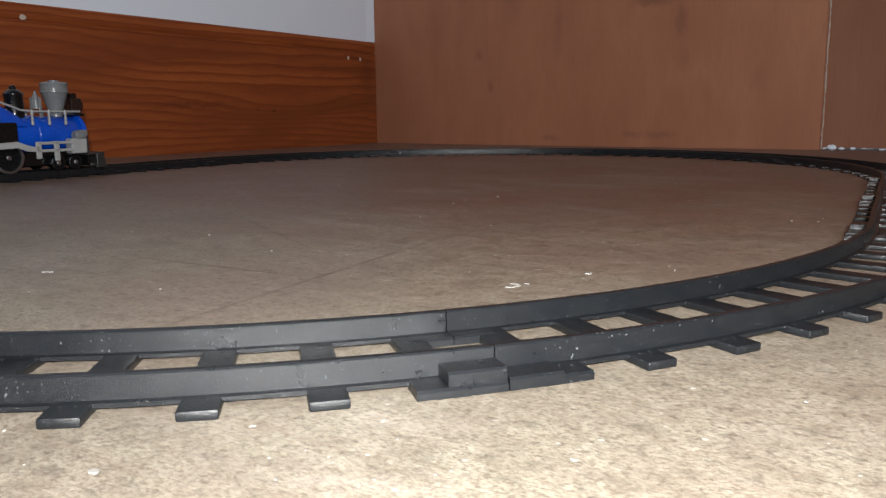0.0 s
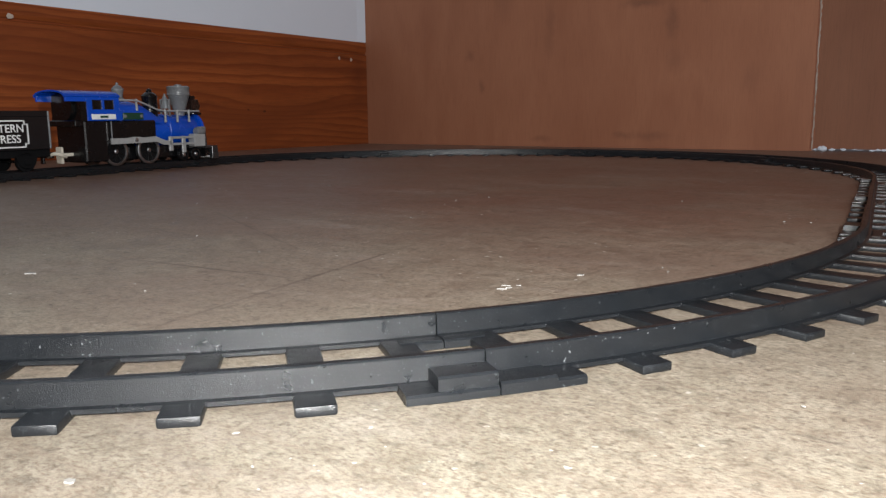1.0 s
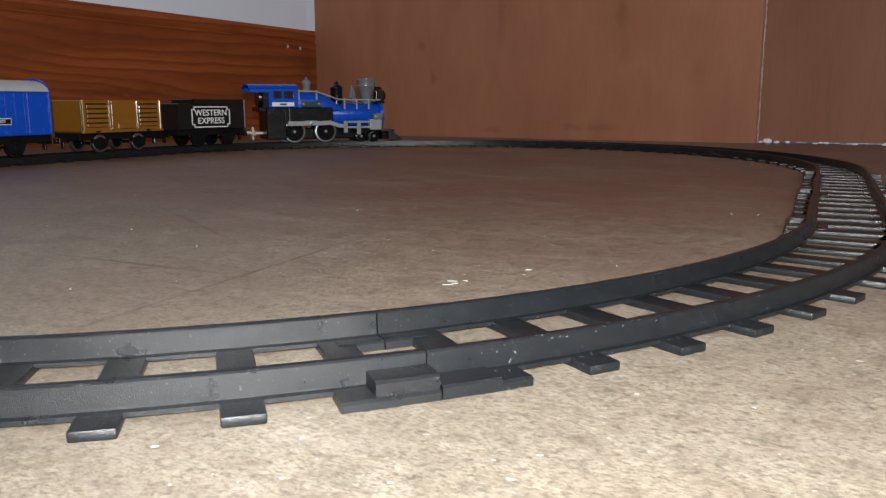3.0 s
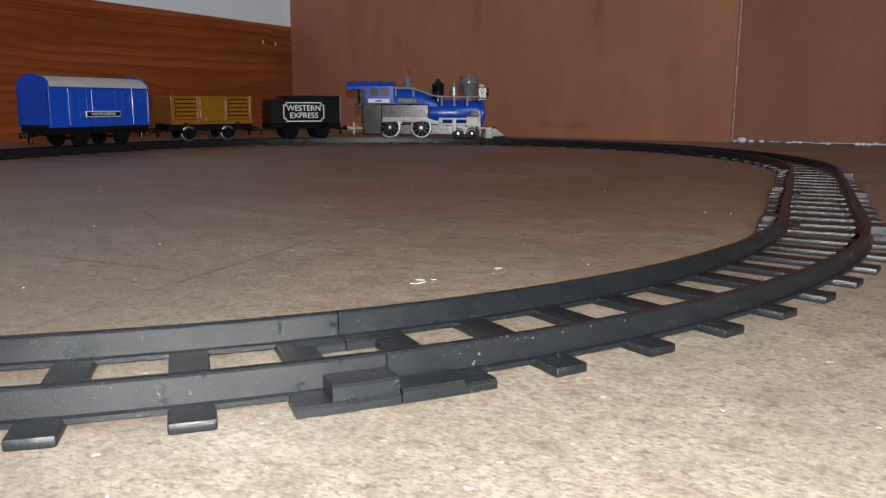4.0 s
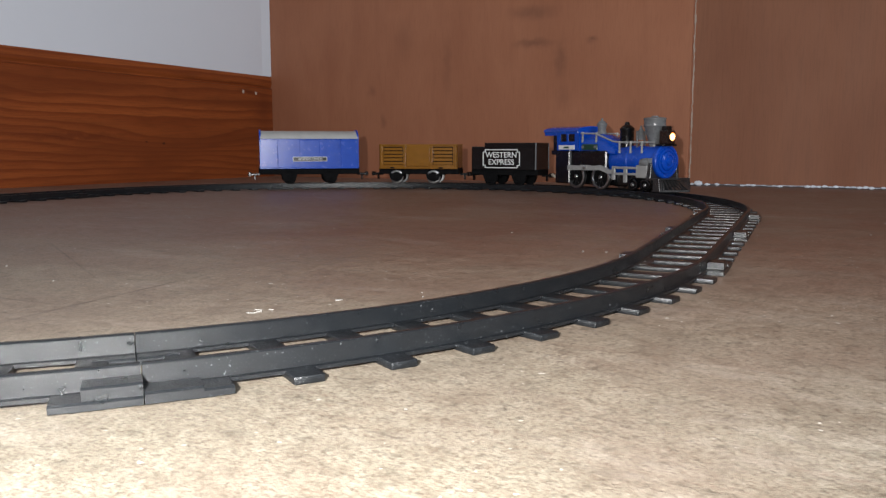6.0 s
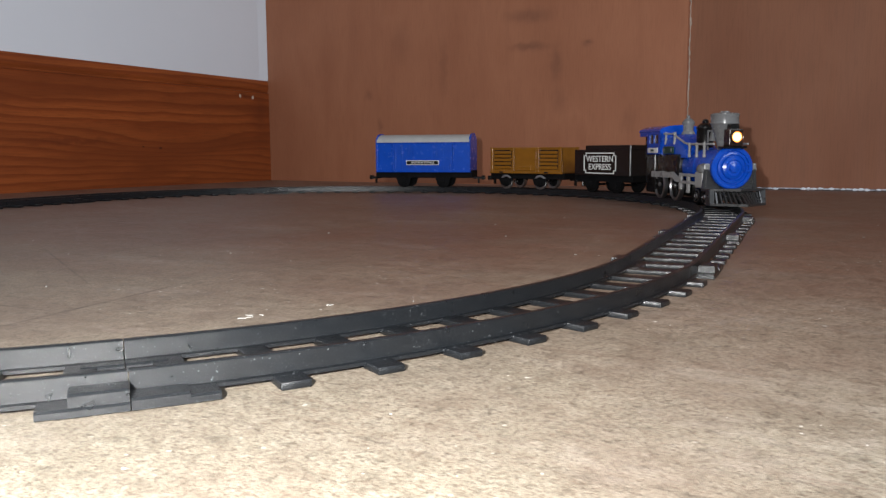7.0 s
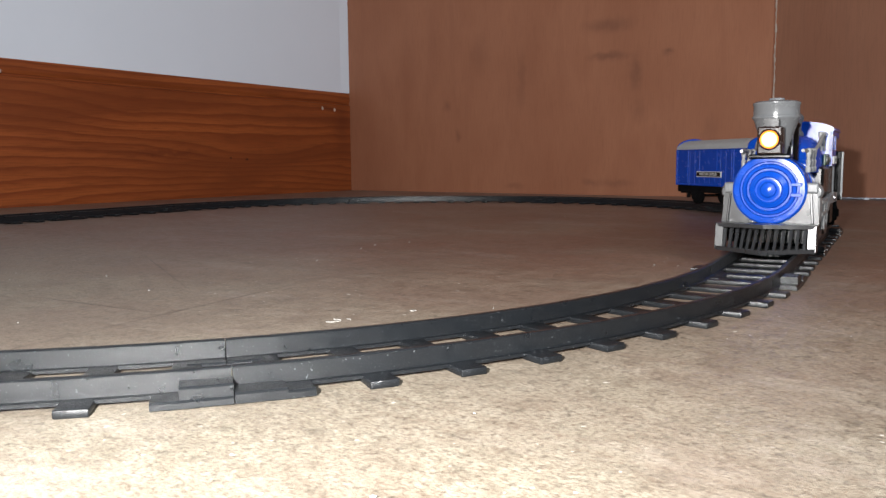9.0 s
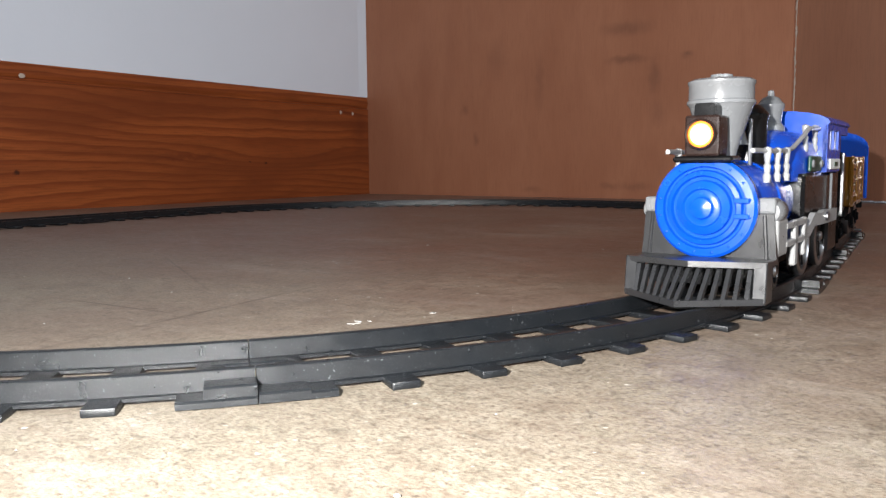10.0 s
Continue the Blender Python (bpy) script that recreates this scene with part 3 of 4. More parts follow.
def locomotive():
    thing = new("locomotive")
    zc, rb = 0.0316, 0.0132          # boiler's middle height and radius
    # running gear and frames
    part("frame", box(-0.066, 0.047, -0.0085, 0.0085, 0.009, 0.020, 0.001), M_BLACK, thing)
    part("rear_frame", box(-0.070, -0.050, -0.0165, 0.0165, 0.0095, 0.041, 0.0010), M_BLACK, thing, "black cab footing")
    bm = box(-0.051, -0.002, -0.0165, 0.0165, 0.024, 0.0405, 0.0012)
    part("tank_skirt", bm, M_BLACK, thing)
    for side in (1, -1):
        part("step_rail", tube((-0.047, side * 0.0175, 0.026), (-0.047, side * 0.0175, 0.040), 0.0005, n=8), M_GREY, thing, "thin grey upright rail")
    for x in (-0.042, -0.010):
        wheel_set(thing, x, 0.0112, 0.0135, M_CHROME, M_CHROME, 10)
    for x in (0.028, 0.042):
        wheel_set(thing, x, 0.0056, HALF_GAUGE, M_BLACK, M_CHROME)
    for side in (1, -1):
        y = side * 0.0178
        a, b = min(y, y + side * 0.0018), max(y, y + side * 0.0018)
        rod = [(-0.049, 0.0225), (-0.049, 0.0270), (-0.034, 0.0268), (-0.030, 0.0275), (-0.022, 0.0275), (-0.018, 0.0268), (-0.006, 0.0275), (0.004, 0.0240), (0.010, 0.0235), (0.010, 0.0200), (0.002, 0.0205), (-0.006, 0.0232), (-0.016, 0.0228)]
        part("coupling_rod", prism(rod, a, b), M_ROD, thing, "grey plastic side rod")
        part("rod_pin", lathe([(0.0016, y + side * 0.0016), (0.0016, y + side * 0.0026), (0.0008, y + side * 0.003)], (-0.026, 0, 0.0252), "Y", 12), M_CHROME, thing, smooth=True)
        bm = box(0.008, 0.012, a, b, 0.0150, 0.0270, 0.0004)
        part("guide_bracket", bm, M_ROD, thing)
        part("guide_bracket", box(0.022, 0.026, a, b, 0.0130, 0.0270, 0.0004), M_ROD, thing)
        bm = box(0.010, 0.038, a, b, 0.0248, 0.0268, 0.0004)
        box(0.010, 0.038, a, b, 0.0195, 0.0215, 0.0004, bm)
        part("slide_bar", bm, M_ROD, thing)
        part("cylinder", box(0.036, 0.049, min(y - side * 0.006, y + side * 0.0016), max(y - side * 0.006, y + side * 0.0016), 0.0175, 0.0285, 0.0010, seg=2), M_ROD, thing, "grey cylinder block")
        part("steam_chest", lathe([(0.0030, 0.040), (0.0036, 0.041), (0.0036, 0.0475), (0.0028, 0.049), (0.001, 0.0492)], (0, y - side * 0.001, 0.0305), "X", 16), M_GREY, thing, smooth=True)
    # boiler, firebox and smokebox door
    part("boiler", lathe([(rb - 0.0004, -0.006), (rb, -0.004), (rb, 0.016), (rb + 0.0004, 0.0165), (rb + 0.0004, 0.019), (rb, 0.0195), (rb, 0.050), (rb - 0.0005, 0.051)], (0, 0, zc), "X", 40), M_BLUE, thing, "glossy blue boiler barrel", smooth=True)
    bm = bmesh.new()
    rings = []
    for x, hw, zt in ((-0.040, 0.0150, 0.0560), (-0.020, 0.0150, 0.0560), (-0.010, 0.0148, 0.0540), (0.000, 0.0142, 0.0480), (0.006, 0.0138, 0.0424)):
        ring = [(x, s * hw * c, 0.038 + (zt - 0.038) * h) for s, c, h in ((1, 1.0, 0.0), (1, 0.98, 0.40), (1, 0.84, 0.74), (1, 0.52, 0.94), (1, 0.18, 1.0), (-1, 0.18, 1.0), (-1, 0.52, 0.94), (-1, 0.84, 0.74), (-1, 0.98, 0.40), (-1, 1.0, 0.0))]
        rings.append([bm.verts.new(c) for c in ring])
    for a, b in zip(rings, rings[1:]):
        for k in range(10):
            bm.faces.new((a[k], a[(k + 1) % 10], b[(k + 1) % 10], b[k]))
    bm.faces.new(rings[0])
    bm.faces.new(rings[-1])
    part("firebox", bm, M_BLUE, thing, smooth=True)
    front = [(0.0145, 0.0500), (0.0147, 0.0505), (0.0147, 0.0530), (0.0139, 0.0538), (0.0119, 0.0540), (0.0115, 0.0530), (0.0109, 0.0530), (0.0105, 0.0542), (0.0093, 0.0546), (0.0088, 0.0536), (0.0080, 0.0536),
             (0.0076, 0.0550), (0.0064, 0.0556), (0.0056, 0.0560), (0.0051, 0.0552), (0.0043, 0.0552), (0.0033, 0.0556), (0.0029, 0.0568), (0.0012, 0.0573), (0.0002, 0.0574)]
    door = part("smokebox_door", lathe(front, (0, 0, zc), "X", 48), M_BLUE, thing, "round glossy blue smokebox door with raised rings", smooth=True)
    for k in range(16):
        a = 2 * math.pi * (k + 0.5) / 16
        y, z = 0.0130 * math.cos(a), zc + 0.0130 * math.sin(a)
        part("rivet", lathe([(0.0004, 0.0538), (0.0004, 0.0543), (0.0001, 0.0545)], (0, y, z), "X", 6), M_BLUE, door)
    for z in (-0.0022, 0.0022):
        part("hinge", box(0.0535, 0.0552, 0.0085, 0.0128, zc + z - 0.0007, zc + z + 0.0007, 0.0002), M_BLUE, door)
    # top fittings
    ch = [(0.0050, 0.0400), (0.0056, 0.0430), (0.0050, 0.0446), (0.0046, 0.0470), (0.0052, 0.0500), (0.0095, 0.0628), (0.0103, 0.0636), (0.0103, 0.0644), (0.0098, 0.0648), (0.0098, 0.0690), (0.0101, 0.0694), (0.0101, 0.0702), (0.0090, 0.0708), (0.0050, 0.0712), (0.0034, 0.0713), (0.0032, 0.0722), (0.0010, 0.0724)]
    part("chimney", lathe([(r * 0.96, z - 0.0018) for r, z in ch], (0.039, 0, 0), "Z", 32), M_GREY, thing, "grey flared chimney with a cap", smooth=True)
    part("sand_dome", lathe([(0.0066, 0.0400), (0.0062, 0.0440), (0.0061, 0.0585), (0.0066, 0.0592), (0.0066, 0.0602), (0.0056, 0.0614), (0.0036, 0.0632), (0.0022, 0.0634), (0.0024, 0.0646), (0.0016, 0.0660), (0.0002, 0.0664)], (0.007, 0, 0), "Z", 24), M_BLACK, thing, "glossy black sand dome", smooth=True)
    part("steam_dome", lathe([(0.0056, 0.0500), (0.0050, 0.0570), (0.0038, 0.0585), (0.0040, 0.0620), (0.0048, 0.0640), (0.0048, 0.0652), (0.0040, 0.0660), (0.0028, 0.0676), (0.0012, 0.0682), (0.0011, 0.0700), (0.0002, 0.0704)], (-0.0245, 0, 0), "Z", 22), M_GREY, thing, "grey steam dome", smooth=True)
    bell = lathe([(0.0044, 0.0500), (0.0040, 0.0518), (0.0030, 0.0548), (0.0022, 0.0585), (0.0010, 0.0605), (0.0008, 0.0625)], (0.0235, 0, 0), "Z", 16)
    box(0.0225, 0.0245, -0.0054, -0.0046, 0.0410, 0.0580, 0.0002, bell)
    box(0.0225, 0.0245, 0.0046, 0.0054, 0.0410, 0.0580, 0.0002, bell)
    tube((0.0235, -0.0050, 0.0572), (0.0235, 0.0050, 0.0572), 0.0006, n=8, bm=bell)
    part("bell", bell, M_GREY, thing, smooth=True)
    # headlamp
    part("lamp_bracket", box(0.0470, 0.0570, -0.0084, 0.0084, 0.0446, 0.0464, 0.0006), M_BLACK, thing)
    lamp = part("headlamp", box(0.0485, 0.0575, -0.0049, 0.0049, 0.0463, 0.0578, 0.0007, seg=2), M_BROWN, thing, "square dark brown headlamp, lit orange")
    part("lamp_hood", prism([(-0.0030, 0.0576), (0.0030, 0.0576), (0.0029, 0.0606), (0.0024, 0.0613), (-0.0024, 0.0613), (-0.0029, 0.0606)], 0.0495, 0.0550, plane="YZ"), M_BLACK, lamp)
    part("lens", lathe([(0.0037, 0.0572), (0.0037, 0.0580), (0.0032, 0.0586), (0.0026, 0.0589)], (0, 0, 0.0524), "X", 24), M_LAMP, lamp, "glowing orange lens", smooth=True)
    part("lamp_rim", lathe([(0.0037, 0.0570), (0.0037, 0.0592), (0.0041, 0.0594), (0.0044, 0.0590), (0.0044, 0.0570)], (0, 0, 0.0524), "X", 24, ring_only=True), M_BROWN, lamp, smooth=True)
    part("bulb", lathe([(0.0031, 0.0586), (0.0024, 0.0594), (0.0002, 0.0597)], (0, 0, 0.0524), "X", 20), M_LAMP_CORE, lamp, "bright bulb", smooth=True)
    # handrails with stanchions
    for side in (1, -1):
        y = side * 0.0132
        part("handrail", pipe([(-0.037, y + side * 0.0012, 0.0565), (-0.018, y + side * 0.0012, 0.0560), (-0.006, y + side * 0.0008, 0.0520), (0.003, y, 0.0488), (0.012, y, 0.0480), (0.032, y, 0.0478), (0.050, y * 0.92, 0.0478)], 0.00075), M_ROD, thing, "thin grey handrail", smooth=True)
        for x, z0, z1 in ((-0.036, 0.0480, 0.0575), (-0.018, 0.0480, 0.0570), (0.011, 0.0385, 0.0488), (0.024, 0.0385, 0.0486), (0.037, 0.0385, 0.0486)):
            bm = lathe([(0.0010, z0), (0.0012, z0 + 0.002), (0.0008, z0 + 0.0026), (0.0011, z0 + 0.0050), (0.0007, z0 + 0.0056), (0.0012, z1 - 0.0012), (0.0012, z1), (0.0004, z1 + 0.0004)], (x, y, 0), "Z", 10)
            part("stanchion", bm, M_ROD, thing, smooth=True)
        # air pump plate between the cab and the boiler
        bm = box(-0.034, -0.014, min(side * 0.0150, side * 0.0162), max(side * 0.0150, side * 0.0162), 0.0410, 0.0465, 0.0004)
        plate = part("nameplate", bm, M_GREEN, thing, "small dark green plate")
        for x in (-0.0325, -0.0165):
            part("plate_bolt", lathe([(0.0014, side * 0.0160), (0.0014, side * 0.0168), (0.0006, side * 0.0170)], (x, 0, 0.0438), "Y", 10), M_GREY, plate, smooth=True)
    # cab: two side walls with windows, front wall, arched roof
    for side in (1, -1):
        y0, y1 = min(side * 0.0155, side * 0.0172), max(side * 0.0155, side * 0.0172)
        bm = box(-0.067, -0.038, y0, y1, 0.0405, 0.0490, 0.0002)
        box(-0.067, -0.038, y0, y1, 0.0560, 0.0592, 0.0002, bm)
        box(-0.0850, -0.0668, y0, y1, 0.0548, 0.0592, 0.0002, bm)
        for x0, x1 in ((-0.067, -0.0625), (-0.0535, -0.0517), (-0.0425, -0.038)):
            box(x0, x1, y0, y1, 0.0488, 0.0562, 0.0, bm)
        wall = part("cab_side", bm, M_BLUE, thing)
        part("cab_window", box(-0.0627, -0.0533, side * 0.0160 - 0.0003, side * 0.0160 + 0.0003, 0.0487, 0.0563), M_BLACK, wall, "dark window pane")
        part("cab_window", box(-0.0519, -0.0423, side * 0.0160 - 0.0003, side * 0.0160 + 0.0003, 0.0487, 0.0563), M_BLACK, wall, "dark window pane")
        yn = side * 0.0172
        tag = part("number_plate", box(-0.0640, -0.0420, min(yn, yn + side * 0.0007), max(yn, yn + side * 0.0007), 0.0415, 0.0455, 0.0003), M_WHITE, wall, "long white plate with a dark number bar")
        part("number_bar", box(-0.0565, -0.0495, min(yn + side * 0.0007, yn + side * 0.0010), max(yn + side * 0.0007, yn + side * 0.0010), 0.0427, 0.0443), M_GREEN, tag, "dark number bar")
    cab_arch = arch(0.0170, 0.0586, 0.0622)
    part("cab_front", prism([(0.0172, 0.0405), *cab_arch, (-0.0172, 0.0405)], -0.0395, -0.0380, plane="YZ"), M_BLUE, thing)
    # cab_back is a solid black bulkhead under the roof
    part("cab_back", prism([(0.0166, 0.0405), *arch(0.0166, 0.0582, 0.0618), (-0.0166, 0.0405)], -0.0725, -0.0672, plane="YZ"), M_BLACK, thing, "black arched plate at the back of the cab")
    roof = arch(0.0180, 0.0586, 0.0634) + arch(0.0168, 0.0578, 0.0622)[::-1]
    part("cab_roof", prism(roof, -0.0860, -0.0376, plane="YZ"), M_BLUE, thing, "blue arched roof that overhangs the cab", smooth=True)
    part("rear_platform", box(-0.0770, -0.0640, -0.0155, 0.0155, 0.0365, 0.0410, 0.0006), M_BLACK, thing)
    part("cab_backhead", tube((-0.0720, 0, 0.0505), (-0.0750, 0, 0.0505), 0.0105, 0.0098, 24), M_BLACK, thing, smooth=True)
    # buffer beam and cowcatcher
    part("buffer_beam", prism([(-0.0196, 0.0158), (-0.0184, 0.0300), (0.0184, 0.0300), (0.0196, 0.0158)], 0.0482, 0.0504, plane="YZ"), M_SATIN, thing, "black front plate")
    for side in (1, -1):
        part("front_step", box(0.0440, 0.0505, min(side * 0.0140, side * 0.0188), max(side * 0.0140, side * 0.0188), 0.0300, 0.0345, 0.0008, seg=2), M_GREY, thing, "grey step block")
        part("stay", tube((0.0504, side * 0.0160, 0.0296), (0.0508, side * 0.0170, 0.0172), 0.0006, n=8), M_SATIN, thing, smooth=True)
    cow = part("cowcatcher", prism([(0.0490, -0.0196), (0.0620, -0.0196), (0.0672, 0.0), (0.0620, 0.0196), (0.0490, 0.0196)], 0.0160, 0.0174, plane="XY"), M_SATIN, thing, "black ribbed cowcatcher")

    def toe(y):
        return 0.0785 - 0.0150 * abs(y) / 0.0196

    bm = bmesh.new()
    for side in (1, -1):
        prism([(0.0555, side * 0.0196), (toe(0.0196), side * 0.0196), (toe(0), 0.0), (toe(0) - 0.0030, 0.0), (toe(0.0196) - 0.0035, side * 0.0178), (0.0555, side * 0.0178)], 0.0064, 0.0081, bm, "XY")
    part("lower_bar", bm, M_SATIN, cow)
    # the frame's lip along the top edge
    bm = bmesh.new()
    for side in (1, -1):
        prism([(0.0622, side * 0.0197), (0.0674, 0.0), (0.0660, 0.0), (0.0608, side * 0.0197)], 0.0162, 0.0177, bm, "XY")
    part("upper_lip", bm, M_SATIN, cow)
    for side in (1, -1):
        part("end_post", prism([(0.0560, 0.0176), (0.0624, 0.0176), (toe(0.0197) + 0.0004, 0.0068), (0.0560, 0.0068)], side * 0.0180 - 0.0018, side * 0.0180 + 0.0018, bevel=0.0003), M_SATIN, cow)
    part("grille_back", prism([(-0.0168, 0.0090), (-0.0168, 0.0160), (0.0168, 0.0160), (0.0168, 0.0090)], 0.0500, 0.0512, plane="YZ"), M_BLACK, cow)
    for k in range(13):
        y = -0.0155 + 0.00258 * k
        part("slat", prism([(0.0646 - 0.0052 * abs(y) / 0.0196, 0.0156), (0.0668 - 0.0052 * abs(y) / 0.0196, 0.0156), (toe(y) - 0.0004, 0.0079), (toe(y) - 0.0028, 0.0079)], y - 0.00056, y + 0.00056), M_SATIN, cow)
    # coupling ring at the rear
    ring = [(-0.0770 - 0.0060 + 0.0062 * math.cos(a), 0.0062 * math.sin(a), 0.0155 + 0.0012 * math.sin(2 * a)) for a in [2 * math.pi * i / 22 for i in range(20)]]
    bm = pipe(ring, 0.0013, 8)
    box(-0.078, -0.064, -0.0016, 0.0016, 0.0143, 0.0167, 0.0004, bm)
    box(-0.0815, -0.0795, -0.0035, 0.0035, 0.0090, 0.0215, 0.0005, bm)
    part("rear_coupling", bm, M_CREAM, thing, "cream plastic coupling ring", smooth=True)
    return tagged(thing, "blue and black toy steam locomotive with lit headlamp", "toy locomotive")


def tender():
    thing = new("tender")
    half = 0.0165
    chassis(thing, 0.072, half, 0.032, 0.001)
    body = part("tank", box(-0.036, 0.036, -half, half, 0.0185, 0.0420, 0.0006), M_POLISHED, thing, "glossy black tender tank")
    bm = bmesh.new()
    for y in (-half, half - 0.0016):
        box(-0.021, 0.036, y, y + 0.0016, 0.0415, 0.0458, 0.0004, bm)
    box(0.0345, 0.0360, -half, half, 0.0415, 0.0458, 0.0004, bm)
    box(-0.021, -0.0195, -half, half, 0.0415, 0.0458, 0.0004, bm)
    part("coal_bunker", bm, M_POLISHED, thing)
    bm = bmesh.new()
    r = random.Random(4)
    for i in range(60):
        own = bmesh.new()
        bmesh.ops.create_icosphere(own, subdivisions=1, radius=r.uniform(0.0018, 0.0034))
        bmesh.ops.translate(own, vec=(r.uniform(-0.016, 0.032), r.uniform(-0.0125, 0.0125), 0.0418), verts=own.verts[:])
        merge(own, bm)
    part("coal", bm, M_POLISHED, thing, "heap of black moulded coal")
    y = -half - 0.0003
    bm = bmesh.new()
    w, h, c, cz, cx = 0.0203, 0.0090, 0.0024, 0.0298, -0.002
    outer = [(-w, -h + c), (-w + c, -h + c), (-w + c, -h), (w - c, -h), (w - c, -h + c), (w, -h + c), (w, h - c), (w - c, h - c), (w - c, h), (-w + c, h), (-w + c, h - c), (-w, h - c)]
    for (ax, az), (bx, bz) in zip(outer, outer[1:] + outer[:1]):
        t = 0.00045
        box(cx + min(ax, bx) - t, cx + max(ax, bx) + t, y - 0.0002, y + 0.0004, cz + min(az, bz) - t, cz + max(az, bz) + t, 0.0, bm)
    part("sign_frame", bm, M_WHITE, thing, "white printed sign border with notched corners")
    for text, dz in (("WESTERN", 0.0036), ("EXPRESS", -0.0036)):
        lettering(text, 0.0078, M_WHITE, thing, pose(cx, y, cz + dz, 90, 0, 0), label="white lettering reading " + text.lower(), bold=0.00006)
    part("corner_strip", box(0.0352, 0.0364, -half - 0.0006, -half + 0.0006, 0.0190, 0.0455, 0.0002), M_GREY, thing, "thin grey corner line")
    part("corner_strip", box(0.0352, 0.0364, half - 0.0006, half + 0.0006, 0.0190, 0.0455, 0.0002), M_GREY, thing, "thin grey corner line")
    return tagged(thing, "black toy tender with white western express lettering", "toy wagon")


def cattle_wagon():
    thing = new("open_wagon")
    half, L = 0.0160, 0.0845
    chassis(thing, L, half, 0.040, -0.004, M_CHROME)
    z0, z1 = 0.0190, 0.0445
    part("wagon_floor", box(-L / 2, L / 2, -half, half, 0.0190, 0.0210, 0.0004), M_GOLD, thing)
    for side in (1, -1):
        a, b = min(side * half, side * (half - 0.0018)), max(side * half, side * (half - 0.0018))
        panel = part("side_panel", box(-L / 2, L / 2, a, b, z0, z1, 0.0004), M_GOLD, thing, "gold plastic side with raised slats and a door")

        def raised(name, x0, x1, za, zb, d, mat=M_GOLD):
            ya, yb = side * (half - 0.0002), side * (half + d)
            return part(name, box(x0, x1, min(ya, yb), max(ya, yb), za, zb, 0.00025), mat, panel)

        for x0, x1 in ((-0.037, -0.0165), (0.0165, 0.037)):
            # the dark of the open louvres is put in as a matte black plate
            raised("louvre_gap", x0 - 0.0004, x1 + 0.0004, 0.0232, 0.0422, 0.0004, M_MATTE)
            for k in range(5):
                raised("slat", x0, x1, 0.0235 + 0.0037 * k, 0.0263 + 0.0037 * k, 0.0009)
        raised("wagon_door", -0.0125, 0.0125, 0.0215, 0.0438, 0.0008)
        for x in (-0.0145, 0.0145):
            raised("door_post", x - 0.0010, x + 0.0010, 0.0195, 0.0445, 0.0013)
            for z in (0.0240, 0.0330, 0.0420):
                raised("hinge", x - 0.0022, x + 0.0016, z - 0.0008, z + 0.0008, 0.0019)
        raised("door_bar", -0.0070, 0.0070, 0.0220, 0.0262, 0.0015)
        for x in (-0.0402, 0.0402):
            raised("corner_post", x - 0.0010, x + 0.0010, 0.0190, 0.0450, 0.0012)
        raised("sill_rail", -L / 2, L / 2, 0.0190, 0.0212, 0.0014)
        raised("cap_rail", -L / 2, L / 2, 0.0434, 0.0447, 0.0007)
        for x in (-0.0300, 0.0225):
            raised("slot", x, x + 0.0045, 0.0194, 0.0208, 0.0017, M_MATTE)
    for s in (1, -1):
        part("end_panel", box(min(s * L / 2, s * (L / 2 - 0.0018)), max(s * L / 2, s * (L / 2 - 0.0018)), -half, half, z0, z1, 0.0004), M_GOLD, thing)
    return tagged(thing, "gold plastic open toy wagon with slatted sides", "toy wagon")


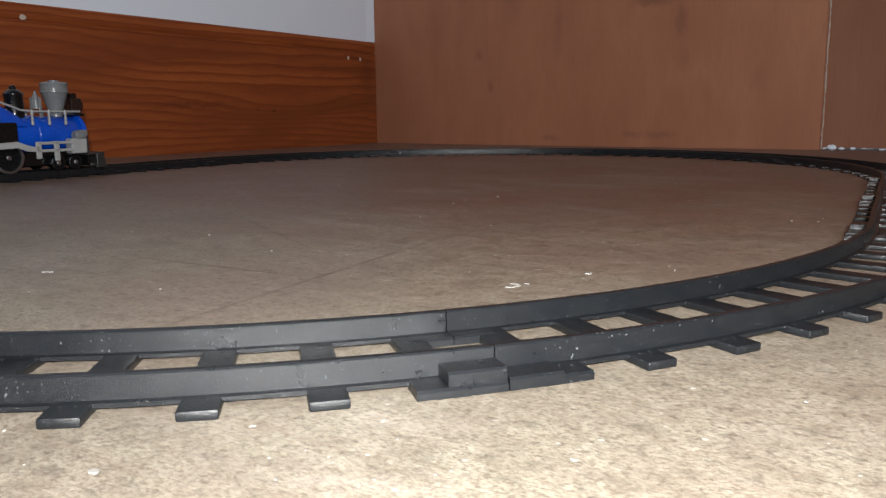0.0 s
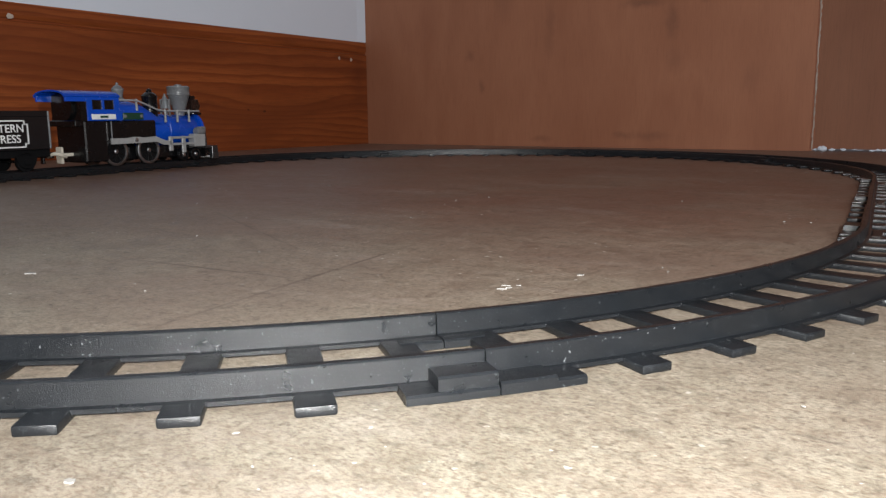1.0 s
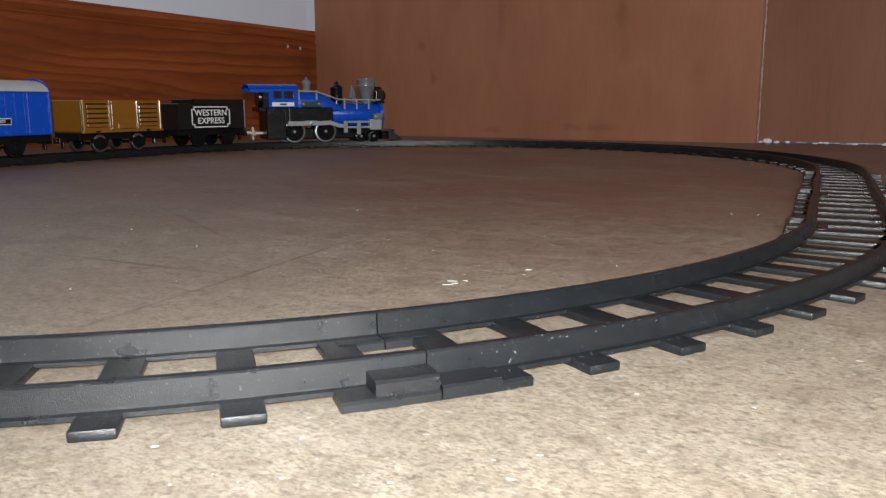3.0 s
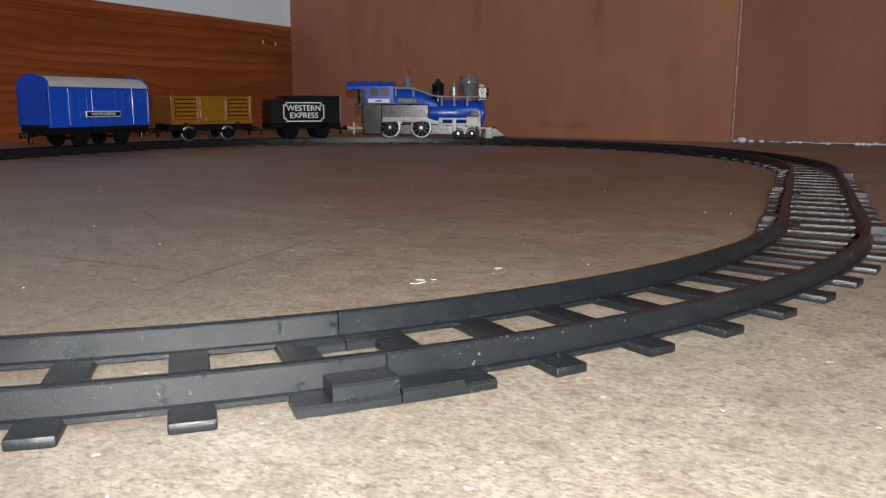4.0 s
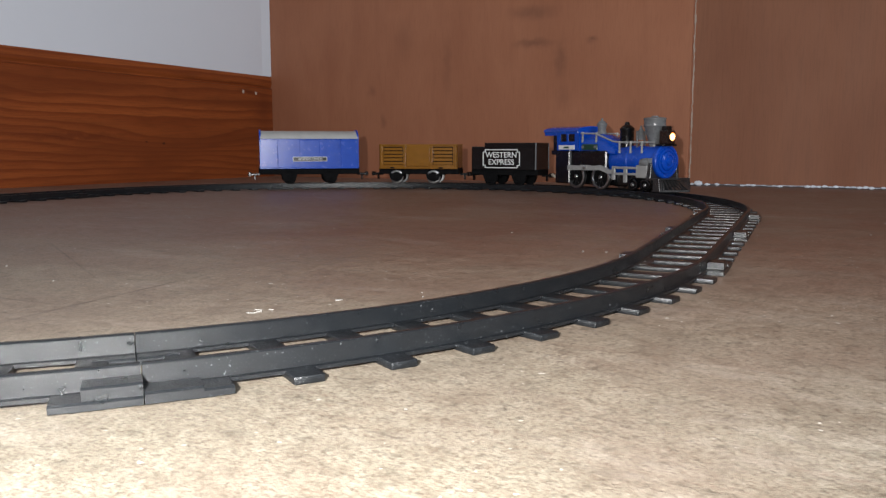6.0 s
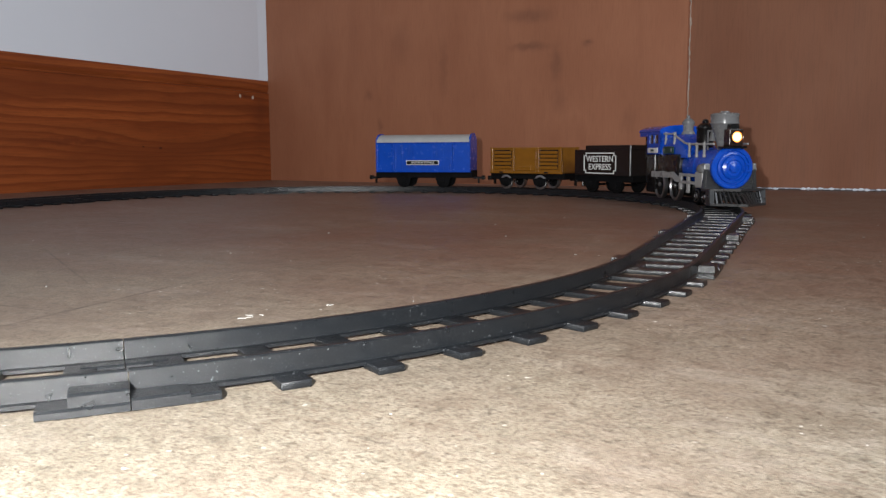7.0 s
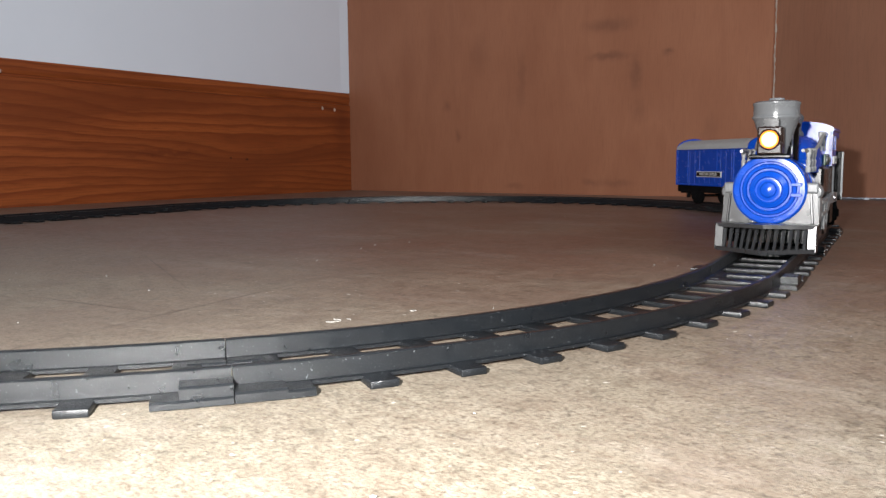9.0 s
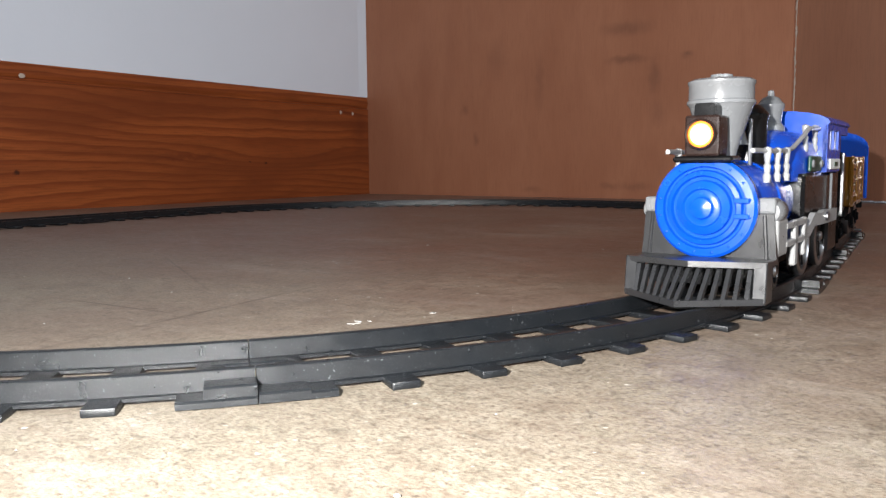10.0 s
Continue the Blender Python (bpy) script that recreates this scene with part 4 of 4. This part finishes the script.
def box_wagon():
    thing = new("box_wagon")
    half, L = 0.0165, 0.103
    chassis(thing, L, half, 0.043, 0.0, None, 0.0235)
    z0, z1 = 0.0185, 0.0500
    for side in (1, -1):
        a, b = min(side * half, side * (half - 0.0018)), max(side * half, side * (half - 0.0018))
        wall = part("side_wall", box(-L / 2, L / 2, a, b, z0, z1, 0.0004), M_BLUE, thing, "glossy blue planked side")
        ya, yb = side * (half - 0.0002), side * (half + 0.0008)
        for x0, x1, za, zb in [(-0.0335, -0.0323, z0, z1), (0.0323, 0.0335, z0, z1), (-L / 2, -L / 2 + 0.0014, z0, z1), (L / 2 - 0.0014, L / 2, z0, z1), (-L / 2, L / 2, z0, z0 + 0.0016), (-L / 2, L / 2, z1 - 0.0012, z1)]:
            part("rib", box(x0, x1, min(ya, yb), max(ya, yb), za, zb, 0.0003), M_BLUE, wall)
        yc = side * (half + 0.0004)
        for k in range(9):
            x = -0.030 + 0.0075 * k
            part("plank_strip", box(x - 0.0003, x + 0.0003, min(ya, yc), max(ya, yc), z0 + 0.0018, z1 - 0.0014), M_BLUE, wall)
        part("sliding_door", box(-0.0105, 0.0105, min(ya, side * (half + 0.0006)), max(ya, side * (half + 0.0006)), z0 + 0.011, z1 - 0.002, 0.0003), M_BLUE, wall)
    for s in (1, -1):
        x0, x1 = min(s * L / 2, s * (L / 2 - 0.0018)), max(s * L / 2, s * (L / 2 - 0.0018))
        part("end_wall", prism([(half + 0.0006, z0), *arch(half + 0.0006, z1, 0.0594), (-half - 0.0006, z0)], x0, x1, plane="YZ"), M_BLUE, thing, "blue end wall with a rounded top", smooth=True)
    roof = arch(half + 0.0012, z1 - 0.0002, 0.0580) + arch(half - 0.0005, z1 - 0.0006, 0.0568)[::-1]
    part("roof", prism(roof, -L / 2 + 0.0012, L / 2 - 0.0012, plane="YZ"), M_ROOF, thing, "light grey arched roof, slightly warped", smooth=True)
    y = -half - 0.0010
    sign = part("sign_board", box(-0.0178, 0.0178, y - 0.0004, y + 0.0006, 0.0262, 0.0310, 0.0002), M_WHITE, thing, "narrow sign with a pale border")
    part("sign_field", box(-0.0171, 0.0171, y - 0.0006, y - 0.0003, 0.0268, 0.0304), M_BLACK, sign)
    lettering("WESTERN EXPRESS", 0.0030, M_WHITE, sign, pose(0, y - 0.0006, 0.0286, 90, 0, 0), label="small white lettering reading western express")
    return tagged(thing, "blue toy box wagon with grey arched roof", "toy wagon")


def lifted(thing, names, rise):
    """Sets the named parts of a wagon higher on its underframe."""
    for ob in thing.children:
        if ob.name.split(".")[0] in names:
            ob.location.z += rise
    return thing


# the thing, how far its axles run behind the engine's, their spacing, their place on the thing, its slant on the rails
CARS = [(locomotive(), 0.022, 0.036, -0.022, 0.0),
        (lifted(tender(), ("tank", "coal_bunker", "coal", "sign_frame", "lettering", "corner_strip"), 0.0024), 0.1330, 0.032, 0.001, 3.0),
        (lifted(cattle_wagon(), ("wagon_floor", "side_panel", "end_panel"), 0.0022), 0.2370, 0.040, -0.004, 0.0),
        (lifted(box_wagon(), ("side_wall", "end_wall", "roof", "sign_board"), 0.0030), 0.3535, 0.043, 0.0, 0.0)]
S_ROWS = [(0.0, 1.4625), (4.0, 0.9406), (5.5, 0.7440), (7.0, 0.5400), (7.5, 0.4820), (8.0, 0.4310), (8.5, 0.3780), (9.0, 0.3140), (9.5, 0.2470), (10.0, 0.1865)]
# the wagons close up on their couplings as the train leaves the curve
SLACK = [(0.0, 1.005), (5.5, 1.005), (7.0, 1.022), (7.5, 1.015), (8.0, 0.981), (8.5, 0.930), (9.0, 0.907), (10.0, 0.905)]
# the engine's pilot wheels guide it more and more as it runs from the straight into the near curve
PILOT = [(0.0, 0.0), (9.4, 0.0), (10.0, 1.0)]




def between(rows, t):
    for (t0, s0), (t1, s1) in zip(rows, rows[1:]):
        if t <= t1:
            return s0 + (s1 - s0) * (t - t0) / (t1 - t0)
    return rows[-1][1]


def s_loco(t):
    return between(S_ROWS, t)


def car_pose(s, base, middle, slant):
    (fx, fy), (rx, ry) = on_track(s - base / 2), on_track(s + base / 2)
    a = math.atan2(fy - ry, fx - rx)
    return pose((fx + rx) / 2 - middle * math.cos(a), (fy + ry) / 2 - middle * math.sin(a), 0, 0, 0, math.degrees(a) + slant)


def motions():
    for thing, behind, base, middle, slant in CARS:
        rows = []
        for i in range(101):
            t = i / 10
            if behind < 0.1:
                k = between(PILOT, t)
                m = middle + 0.0185 * k
                rows.append((t, car_pose(s_loco(t) - m, base + 0.041 * k, m, slant)))
            else:
                rows.append((t, car_pose(s_loco(t) + behind * between(SLACK, t), base, middle, slant)))
        walk(thing, rows)
    for wheel, r, place in ROLLING:
        step = 0.1 if r > 0.01 else 1 / 30 if r < 0.006 else 2 / 30
        rows = []
        for i in range(round(10 / step) + 1):
            turned = math.degrees((s_loco(0) - s_loco(i * step)) / r)
            rows.append((i * step, pose(*place, 0, turned, 0)))
        walk(wheel, rows)


motions()
